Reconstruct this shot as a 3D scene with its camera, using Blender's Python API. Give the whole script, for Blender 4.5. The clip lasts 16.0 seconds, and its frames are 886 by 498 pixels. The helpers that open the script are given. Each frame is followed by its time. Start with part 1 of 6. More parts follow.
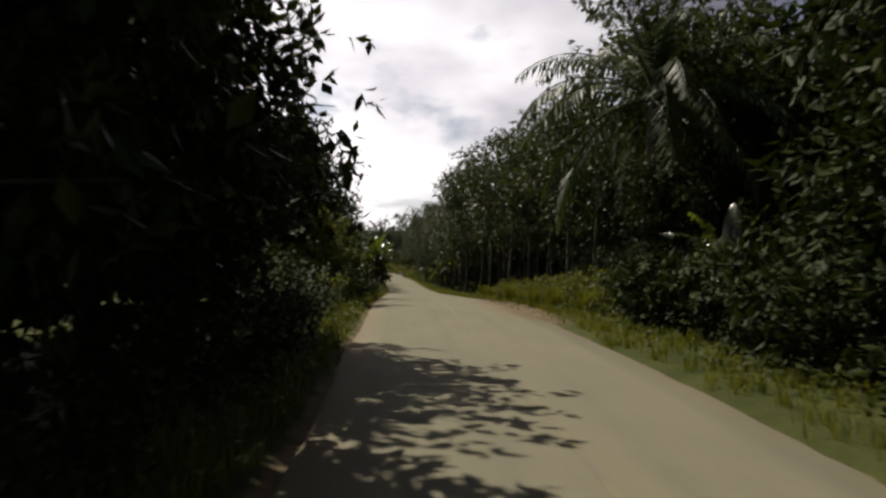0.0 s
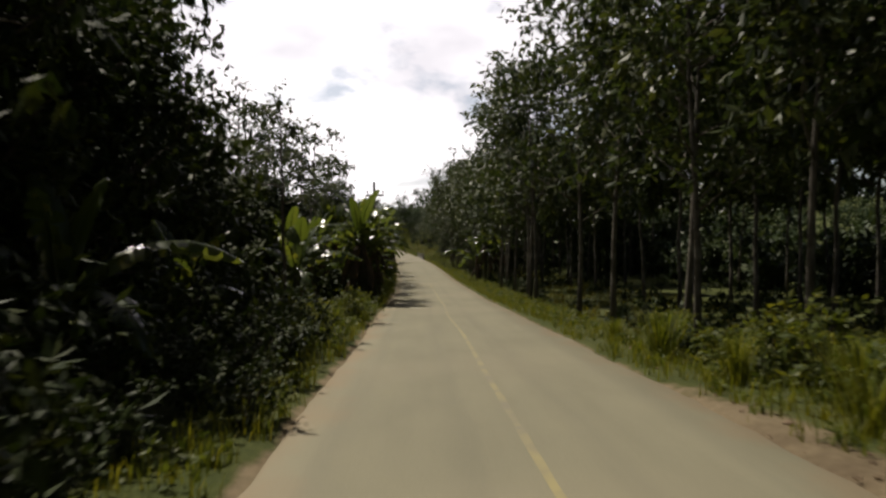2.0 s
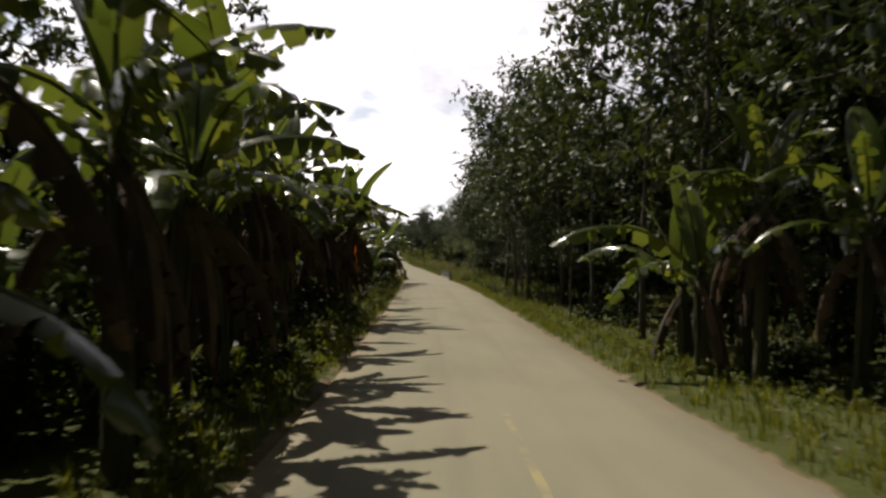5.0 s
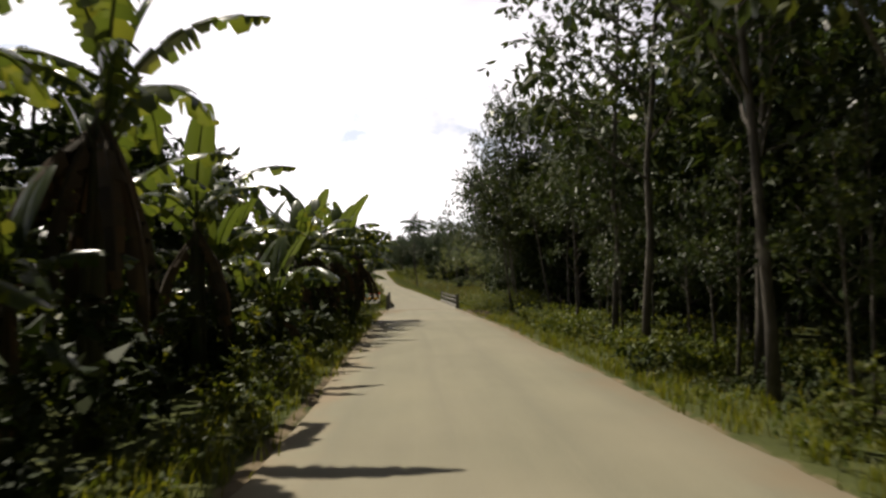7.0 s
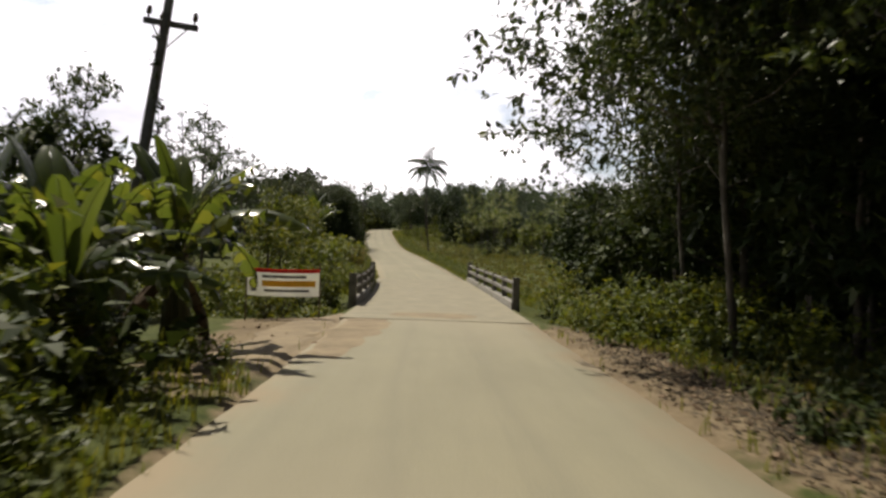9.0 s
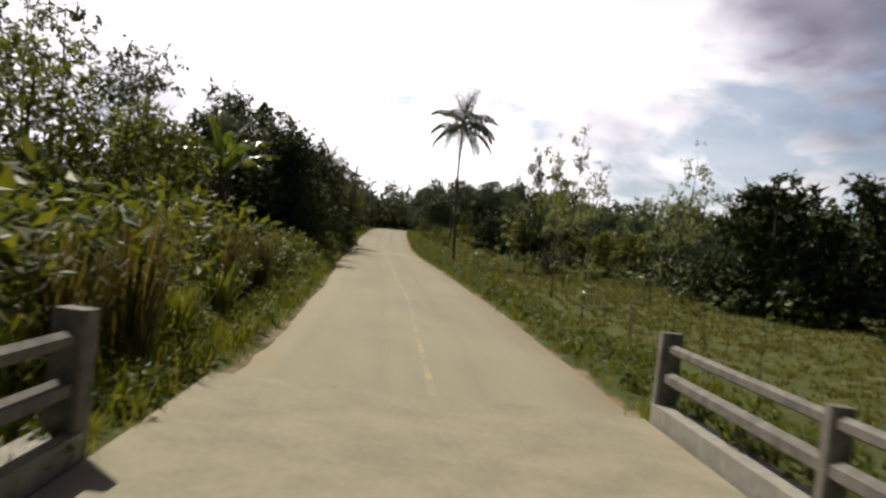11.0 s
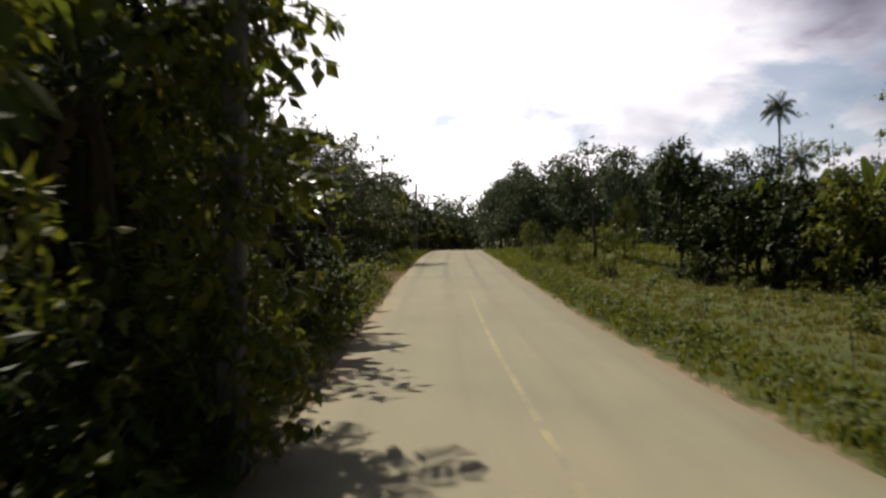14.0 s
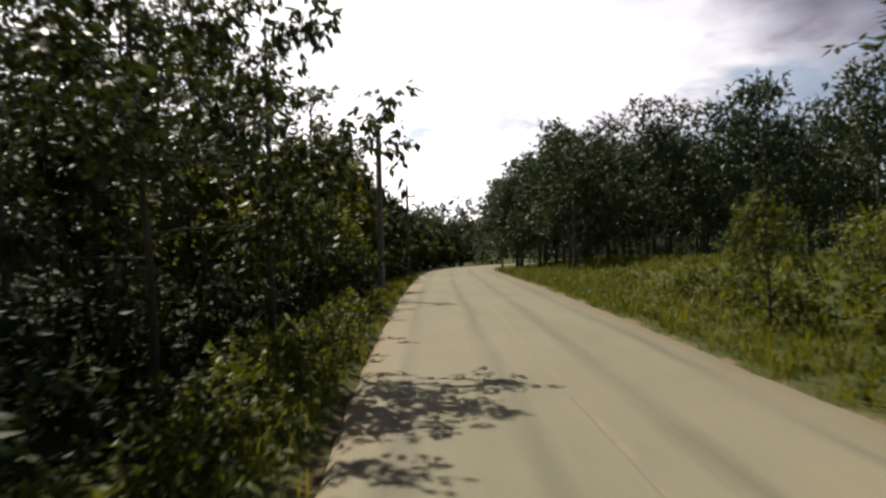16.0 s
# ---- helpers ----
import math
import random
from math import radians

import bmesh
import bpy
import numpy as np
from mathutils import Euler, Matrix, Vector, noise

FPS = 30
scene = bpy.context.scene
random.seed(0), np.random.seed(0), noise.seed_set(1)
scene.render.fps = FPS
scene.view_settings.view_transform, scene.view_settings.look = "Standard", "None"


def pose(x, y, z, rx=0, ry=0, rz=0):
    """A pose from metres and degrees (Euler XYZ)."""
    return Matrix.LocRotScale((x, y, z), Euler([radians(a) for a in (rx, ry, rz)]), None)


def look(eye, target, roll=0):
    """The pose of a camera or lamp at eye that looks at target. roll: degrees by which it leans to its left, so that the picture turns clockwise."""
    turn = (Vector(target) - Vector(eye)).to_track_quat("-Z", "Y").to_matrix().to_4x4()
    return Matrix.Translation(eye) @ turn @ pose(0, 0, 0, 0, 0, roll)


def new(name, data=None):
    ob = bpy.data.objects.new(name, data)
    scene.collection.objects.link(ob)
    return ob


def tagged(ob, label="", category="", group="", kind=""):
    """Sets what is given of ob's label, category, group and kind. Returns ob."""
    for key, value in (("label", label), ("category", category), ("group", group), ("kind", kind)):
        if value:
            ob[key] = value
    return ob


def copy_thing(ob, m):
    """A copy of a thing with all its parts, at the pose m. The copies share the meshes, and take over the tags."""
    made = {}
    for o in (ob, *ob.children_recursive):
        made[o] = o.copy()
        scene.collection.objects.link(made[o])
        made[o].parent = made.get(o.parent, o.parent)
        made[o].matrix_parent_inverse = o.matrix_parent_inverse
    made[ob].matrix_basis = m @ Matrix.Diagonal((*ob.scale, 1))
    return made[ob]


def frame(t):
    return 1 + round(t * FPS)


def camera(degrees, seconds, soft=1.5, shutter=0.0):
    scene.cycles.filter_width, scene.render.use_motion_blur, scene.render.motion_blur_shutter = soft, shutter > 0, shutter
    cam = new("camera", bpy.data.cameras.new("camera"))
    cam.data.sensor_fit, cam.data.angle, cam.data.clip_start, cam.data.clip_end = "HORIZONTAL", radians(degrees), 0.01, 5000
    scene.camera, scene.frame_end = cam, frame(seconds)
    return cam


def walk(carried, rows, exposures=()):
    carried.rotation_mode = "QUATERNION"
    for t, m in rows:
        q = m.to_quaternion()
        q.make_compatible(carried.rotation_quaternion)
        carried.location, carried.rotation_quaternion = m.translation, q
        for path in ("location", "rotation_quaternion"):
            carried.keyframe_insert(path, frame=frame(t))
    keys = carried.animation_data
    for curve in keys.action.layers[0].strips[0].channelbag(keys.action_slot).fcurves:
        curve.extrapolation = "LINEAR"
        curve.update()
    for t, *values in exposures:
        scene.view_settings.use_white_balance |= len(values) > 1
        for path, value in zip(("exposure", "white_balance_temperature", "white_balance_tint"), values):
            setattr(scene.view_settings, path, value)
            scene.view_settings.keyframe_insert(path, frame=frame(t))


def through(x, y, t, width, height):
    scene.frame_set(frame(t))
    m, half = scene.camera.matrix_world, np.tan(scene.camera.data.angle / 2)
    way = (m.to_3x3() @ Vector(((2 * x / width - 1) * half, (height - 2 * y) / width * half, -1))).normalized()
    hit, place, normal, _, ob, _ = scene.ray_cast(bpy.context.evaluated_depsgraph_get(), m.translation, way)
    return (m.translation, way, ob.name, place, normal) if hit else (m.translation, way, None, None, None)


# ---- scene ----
cam = camera(56.0, 16.0, soft=2.6, shutter=0.16)

# seconds, x, y, z, yaw, pitch, roll
PATH = [
    (0.00, -1.80, -0.00, 2.10, -2.40, 0.79, -1.35),
    (0.50, -1.66, 10.44, 2.28, -2.73, -0.53, -0.80),
    (1.00, -1.47, 20.89, 2.40, -2.08, -1.36, 1.21),
    (1.50, -1.44, 31.34, 2.38, -1.67, -2.03, 1.36),
    (2.00, -1.49, 41.74, 2.17, -0.91, -0.78, 0.64),
    (2.50, -1.46, 52.24, 1.86, 0.66, -2.20, 1.92),
    (3.00, -1.52, 62.98, 1.51, 0.09, -0.04, -0.05),
    (3.50, -1.66, 73.63, 1.16, -0.27, -0.60, 0.20),
    (4.00, -1.96, 84.38, 0.81, 0.27, -0.07, -1.11),
    (4.50, -2.12, 94.92, 0.49, 0.49, 0.36, -0.73),
    (5.25, -2.47, 110.56, 0.15, 0.85, 1.00, -0.16),
    (6.00, -2.96, 126.14, -0.02, 0.96, 1.65, 0.41),
    (6.50, -3.35, 136.63, -0.05, 0.98, 2.08, 0.79),
    (7.00, -3.88, 147.27, -0.06, 0.22, 2.18, 0.76),
    (7.50, -4.17, 158.22, -0.06, 0.61, 2.51, 0.81),
    (8.00, -4.46, 169.46, -0.09, 1.12, 2.05, 0.33),
    (8.50, -5.02, 180.69, -0.09, 0.34, 0.69, -0.27),
    (9.00, -5.23, 191.54, -0.09, 1.07, -0.32, -1.96),
    (9.60, -5.88, 204.73, -0.21, 1.15, -0.42, -3.36),
    (10.25, -6.41, 219.22, -0.40, 1.44, -0.42, -4.88),
    (10.90, -7.06, 233.65, -0.51, 2.28, 0.15, -6.40),
    (11.30, -7.72, 242.36, -0.46, 2.33, 0.33, -8.10),
    (11.50, -8.08, 246.64, -0.41, -0.83, 0.39, -7.81),
    (12.00, -9.35, 257.30, -0.21, 4.27, 0.16, -5.47),
    (12.50, -10.82, 268.09, 0.07, 5.69, 1.48, -0.72),
    (13.00, -12.54, 279.06, 0.36, 6.93, 1.35, -1.02),
    (13.50, -14.31, 290.07, 0.62, 6.06, 0.15, -0.51),
    (14.00, -15.96, 300.90, 0.84, 6.27, 1.19, -0.56),
    (14.50, -17.43, 311.60, 1.12, 4.09, 1.12, 1.77),
    (15.00, -18.80, 322.28, 1.53, 6.08, 0.64, -0.22),
    (15.50, -20.13, 332.76, 2.01, 5.10, 1.23, 1.95),
    (16.00, -21.53, 343.22, 2.52, 4.90, 2.00, 1.34),
]
EXPOSURES = [(0.0, -0.52), (0.5, -0.48), (1.5, -0.38), (4.0, -0.26), (6.5, -0.10), (9.0, 0.08), (12.0, 0.0), (16.0, -0.04)]
walk(cam, [(t, pose(x, y, z, 90 + p, r, w)) for t, x, y, z, w, p, r in PATH], EXPOSURES)

# ---- light ----
SUN_UP, SUN_AHEAD = 57.0, 46.0
world = bpy.data.worlds.new("sky")
scene.world = world
world.use_nodes = True
wn, wl_ = world.node_tree.nodes, world.node_tree.links
wn.clear()


def wnode(kind, **kw):
    n = wn.new(kind)
    for k, v in kw.items():
        n.inputs[k].default_value = v
    return n


sky = wn.new("ShaderNodeTexSky")
sky.sky_type = "NISHITA"
sky.sun_disc = False
sky.sun_elevation = radians(SUN_UP)
sky.sun_rotation = radians(-90 + SUN_AHEAD)
sky.air_density, sky.dust_density, sky.ozone_density = 1.0, 1.0, 1.4
coord = wn.new("ShaderNodeTexCoord")
sep = wn.new("ShaderNodeSeparateXYZ")
wl_.new(coord.outputs["Generated"], sep.inputs[0])
lift = wn.new("ShaderNodeMath")
lift.operation = "ADD"
lift.inputs[1].default_value = 0.34
wl_.new(sep.outputs["Z"], lift.inputs[0])
high = wn.new("ShaderNodeMath")
high.operation = "MAXIMUM"
high.inputs[1].default_value = 0.16
wl_.new(lift.outputs[0], high.inputs[0])
flat = wn.new("ShaderNodeVectorMath")
flat.operation = "DIVIDE"
both = wn.new("ShaderNodeCombineXYZ")
for k in range(3):
    wl_.new(high.outputs[0], both.inputs[k])
wl_.new(coord.outputs["Generated"], flat.inputs[0])
wl_.new(both.outputs[0], flat.inputs[1])
puffs = wnode("ShaderNodeTexNoise", Scale=2.9, Detail=8.0, Roughness=0.55, Distortion=0.3)
wl_.new(flat.outputs[0], puffs.inputs["Vector"])
cover = wn.new("ShaderNodeValToRGB")
cover.color_ramp.elements[0].position, cover.color_ramp.elements[1].position = 0.38, 0.50
cover.color_ramp.elements[0].color = (0.34, 0.34, 0.34, 1)
thick = wn.new("ShaderNodeMapRange")
for key, v in (("From Min", 0.38), ("From Max", 0.70), ("To Min", -0.13), ("To Max", 0.07)):
    thick.inputs[key].default_value = v
filled = wn.new("ShaderNodeMath")
wl_.new(puffs.outputs["Fac"], filled.inputs[0])
wl_.new(thick.outputs[0], filled.inputs[1])
# small heaped puffs that break up the edges
heaps = wnode("ShaderNodeTexNoise", Scale=7.5, Detail=5.0, Roughness=0.5, Distortion=0.2)
wl_.new(flat.outputs[0], heaps.inputs["Vector"])
broken = wn.new("ShaderNodeMath")
broken.operation = "MULTIPLY_ADD"
broken.inputs[1].default_value = 0.16
wl_.new(heaps.outputs["Fac"], broken.inputs[0])
wl_.new(filled.outputs[0], broken.inputs[2])
evened = wn.new("ShaderNodeMath")
evened.operation = "SUBTRACT"
evened.inputs[1].default_value = 0.08
wl_.new(broken.outputs[0], evened.inputs[0])
wl_.new(evened.outputs[0], cover.inputs[0])
bellies = wnode("ShaderNodeTexNoise", Scale=1.1, Detail=5.0, Roughness=0.5)
shift = wn.new("ShaderNodeVectorMath")
shift.operation = "ADD"
shift.inputs[1].default_value = (3.4, 1.7, 0.0)
wl_.new(flat.outputs[0], shift.inputs[0])
wl_.new(shift.outputs[0], bellies.inputs["Vector"])
tone = wn.new("ShaderNodeValToRGB")
tone.color_ramp.elements[0].position, tone.color_ramp.elements[0].color = 0.34, (5.6, 5.5, 6.6, 1)
tone.color_ramp.elements[1].position, tone.color_ramp.elements[1].color = 0.54, (21.0, 19.9, 20.2, 1)
wl_.new(bellies.outputs["Fac"], tone.inputs[0])
# the cloud on the sun's side is the brighter
sunward = wn.new("ShaderNodeVectorMath")
sunward.operation = "DOT_PRODUCT"
sunward.inputs[1].default_value = tuple(Vector((-math.cos(radians(SUN_AHEAD)), math.sin(radians(SUN_AHEAD)), 0.55)).normalized())
wl_.new(coord.outputs["Generated"], sunward.inputs[0])
side = wn.new("ShaderNodeMapRange")
side.interpolation_type = "SMOOTHSTEP"
for key, v in (("From Min", 0.02), ("From Max", 0.78), ("To Min", 0.19), ("To Max", 1.0)):
    side.inputs[key].default_value = v
wl_.new(sunward.outputs["Value"], side.inputs["Value"])
wl_.new(sunward.outputs["Value"], thick.inputs["Value"])
# one heavy grey cloud away from the sun
heavy = wn.new("ShaderNodeVectorMath")
heavy.operation = "DOT_PRODUCT"
heavy.inputs[1].default_value = tuple(Vector((0.415, 0.785, 0.445)).normalized())
wl_.new(coord.outputs["Generated"], heavy.inputs[0])
ragged_edge = wn.new("ShaderNodeMath")
ragged_edge.operation = "MULTIPLY_ADD"
ragged_edge.inputs[1].default_value = 0.16
wl_.new(puffs.outputs["Fac"], ragged_edge.inputs[0])
wl_.new(heavy.outputs["Value"], ragged_edge.inputs[2])
bank = wn.new("ShaderNodeMapRange")
bank.interpolation_type = "SMOOTHSTEP"
for key, v in (("From Min", 1.035), ("From Max", 1.068), ("To Min", 1.0), ("To Max", 0.40)):
    bank.inputs[key].default_value = v
wl_.new(ragged_edge.outputs[0], bank.inputs["Value"])

clouds = wn.new("ShaderNodeMix")
clouds.data_type = "RGBA"
wl_.new(cover.outputs[0], clouds.inputs["Factor"])
wl_.new(sky.outputs[0], clouds.inputs["A"])
lit_cloud = wn.new("ShaderNodeVectorMath")
lit_cloud.operation = "SCALE"
wl_.new(tone.outputs[0], lit_cloud.inputs[0])
wl_.new(side.outputs[0], lit_cloud.inputs["Scale"])
wl_.new(lit_cloud.outputs[0], clouds.inputs["B"])
cool = wn.new("ShaderNodeMix")
cool.data_type, cool.blend_type = "RGBA", "MULTIPLY"
cool.inputs["B"].default_value = (0.96, 0.94, 1.10, 1)
gloom = wn.new("ShaderNodeMapRange")
for key, v in (("From Min", 1.0), ("From Max", 0.4), ("To Min", 0.0), ("To Max", 1.0)):
    gloom.inputs[key].default_value = v
wl_.new(bank.outputs[0], gloom.inputs["Value"])
wl_.new(gloom.outputs[0], cool.inputs["Factor"])
wl_.new(clouds.outputs["Result"], cool.inputs["A"])
lit_sky = wn.new("ShaderNodeVectorMath")
lit_sky.operation = "SCALE"
wl_.new(cool.outputs["Result"], lit_sky.inputs[0])
# fewer clouds and deeper sky overhead
zenith = wn.new("ShaderNodeMapRange")
zenith.interpolation_type = "SMOOTHSTEP"
for key, v in (("From Min", 0.22), ("From Max", 0.66), ("To Min", 1.0), ("To Max", 0.11)):
    zenith.inputs[key].default_value = v
wl_.new(sep.outputs["Z"], zenith.inputs["Value"])
shade_ = wn.new("ShaderNodeMath")
shade_.operation = "MULTIPLY"
wl_.new(zenith.outputs[0], shade_.inputs[0])
wl_.new(bank.outputs[0], shade_.inputs[1])
wl_.new(shade_.outputs[0], lit_sky.inputs["Scale"])
ground_glow = wnode("ShaderNodeBackground", Strength=0.09)
wl_.new(lit_sky.outputs[0], ground_glow.inputs["Color"])
sky_out = wn.new("ShaderNodeOutputWorld")
wl_.new(ground_glow.outputs[0], sky_out.inputs[0])

lamp = bpy.data.lights.new("sun", "SUN")
lamp.energy, lamp.angle, lamp.color = 5.0, radians(0.6), (1.0, 0.915, 0.775)
e, a = radians(SUN_UP), radians(SUN_AHEAD)
TO_SUN = Vector((-math.cos(e) * math.cos(a), math.cos(e) * math.sin(a), math.sin(e)))
sun = new("sun", lamp)
sun.matrix_world = look(TO_SUN * 60, (0, 0, 0))


# ---- materials ----
def shader(name):
    m = bpy.data.materials.new(name)
    m.use_nodes = True
    nt = m.node_tree
    nt.nodes.clear()
    out = nt.nodes.new("ShaderNodeOutputMaterial")
    b = nt.nodes.new("ShaderNodeBsdfPrincipled")
    nt.links.new(b.outputs[0], out.inputs[0])
    return m, nt, b, out


def noise_node(nt, scale, detail=4.0, rough=0.55, vector=None, stretch=None):
    n = nt.nodes.new("ShaderNodeTexNoise")
    n.inputs["Scale"].default_value, n.inputs["Detail"].default_value, n.inputs["Roughness"].default_value = scale, detail, rough
    if vector is None:
        vector = nt.nodes.new("ShaderNodeTexCoord").outputs["Object"]
    if stretch:
        mp = nt.nodes.new("ShaderNodeMapping")
        mp.inputs["Scale"].default_value = stretch
        nt.links.new(vector, mp.inputs["Vector"])
        vector = mp.outputs[0]
    nt.links.new(vector, n.inputs["Vector"])
    return n


def ramp(nt, fac, stops):
    r = nt.nodes.new("ShaderNodeValToRGB")
    el = r.color_ramp.elements
    while len(el) < len(stops):
        el.new(0.5)
    for x, (pos, col) in zip(el, stops):
        x.position, x.color = pos, (*col, 1) if len(col) == 3 else col
    nt.links.new(fac, r.inputs[0])
    return r.outputs[0]


def mixed(nt, fac, a, b, how="MIX"):
    n = nt.nodes.new("ShaderNodeMix")
    n.data_type, n.blend_type = "RGBA", how
    for v, key in ((fac, "Factor"), (a, "A"), (b, "B")):
        sock = [i for i in n.inputs if i.name == key and i.type in (("VALUE",) if key == "Factor" else ("RGBA",))][0]
        if isinstance(v, (int, float)):
            sock.default_value = v
        elif isinstance(v, tuple):
            sock.default_value = (*v, 1)
        else:
            nt.links.new(v, sock)
    return [o for o in n.outputs if o.type == "RGBA"][0]


def math_node(nt, op, a, b=0.0, clamp=False):
    n = nt.nodes.new("ShaderNodeMath")
    n.operation, n.use_clamp = op, clamp
    for v, s in ((a, n.inputs[0]), (b, n.inputs[1])):
        if isinstance(v, (int, float)):
            s.default_value = v
        else:
            nt.links.new(v, s)
    return n.outputs[0]


def bump(nt, b, height, strength, distance):
    n = nt.nodes.new("ShaderNodeBump")
    n.inputs["Strength"].default_value, n.inputs["Distance"].default_value = strength, distance
    nt.links.new(height, n.inputs["Height"])
    nt.links.new(n.outputs[0], b.inputs["Normal"])


def leaf_material(name, dark, light, through, rough=0.42, glow=0.35, patch=0.9, gloss=0.22):
    """A leaf: colour that varies leaf by leaf and in patches, gloss, and light that shines through."""
    m, nt, b, out = shader(name)
    geo = nt.nodes.new("ShaderNodeNewGeometry")
    info = nt.nodes.new("ShaderNodeObjectInfo")
    big = noise_node(nt, patch, 3.0)
    v = math_node(nt, "ADD", math_node(nt, "MULTIPLY", geo.outputs["Random Per Island"], 0.6), math_node(nt, "MULTIPLY", big.outputs["Fac"], 0.5))
    v = math_node(nt, "ADD", v, math_node(nt, "MULTIPLY", info.outputs["Random"], 0.2), True)
    col = ramp(nt, v, [(0.15, dark), (0.62, light), (1.0, tuple(min(1, c * f) for c, f in zip(light, (1.7, 1.35, 1.1))))])
    nt.links.new(col, b.inputs["Base Color"])
    b.inputs["Roughness"].default_value = rough
    b.inputs["Specular IOR Level"].default_value = gloss
    tr = nt.nodes.new("ShaderNodeBsdfTranslucent")
    nt.links.new(mixed(nt, 1.0, col, through, "MULTIPLY"), tr.inputs["Color"])
    mx = nt.nodes.new("ShaderNodeMixShader")
    mx.inputs[0].default_value = glow
    nt.links.new(b.outputs[0], mx.inputs[1])
    nt.links.new(tr.outputs[0], mx.inputs[2])
    nt.links.new(mx.outputs[0], out.inputs[0])
    return m


def bark_material(name, dark, light, pale, scale=6.0):
    m, nt, b, out = shader(name)
    n1 = noise_node(nt, scale, 6.0, 0.65, stretch=(1, 1, 0.25))
    n2 = noise_node(nt, 1.3, 3.0)
    col = ramp(nt, n1.outputs["Fac"], [(0.3, dark), (0.62, light)])
    col = mixed(nt, ramp(nt, n2.outputs["Fac"], [(0.5, (0, 0, 0)), (0.66, (0.8, 0.8, 0.8))]), col, pale)
    nt.links.new(col, b.inputs["Base Color"])
    b.inputs["Roughness"].default_value = 0.9
    bump(nt, b, n1.outputs["Fac"], 0.6, 0.03)
    return m


def plain_material(name, base, other, rough=0.8, scale=5.0, metal=0.0, relief=0.004):
    m, nt, b, out = shader(name)
    n1 = noise_node(nt, scale, 6.0, 0.6)
    n2 = noise_node(nt, scale * 9, 3.0, 0.6)
    col = ramp(nt, n1.outputs["Fac"], [(0.35, base), (0.65, other)])
    col = mixed(nt, 0.25, col, ramp(nt, n2.outputs["Fac"], [(0.3, tuple(c * 0.5 for c in base)), (0.7, other)]))
    nt.links.new(col, b.inputs["Base Color"])
    b.inputs["Roughness"].default_value, b.inputs["Metallic"].default_value = rough, metal
    bump(nt, b, n2.outputs["Fac"], 0.4, relief)
    return m


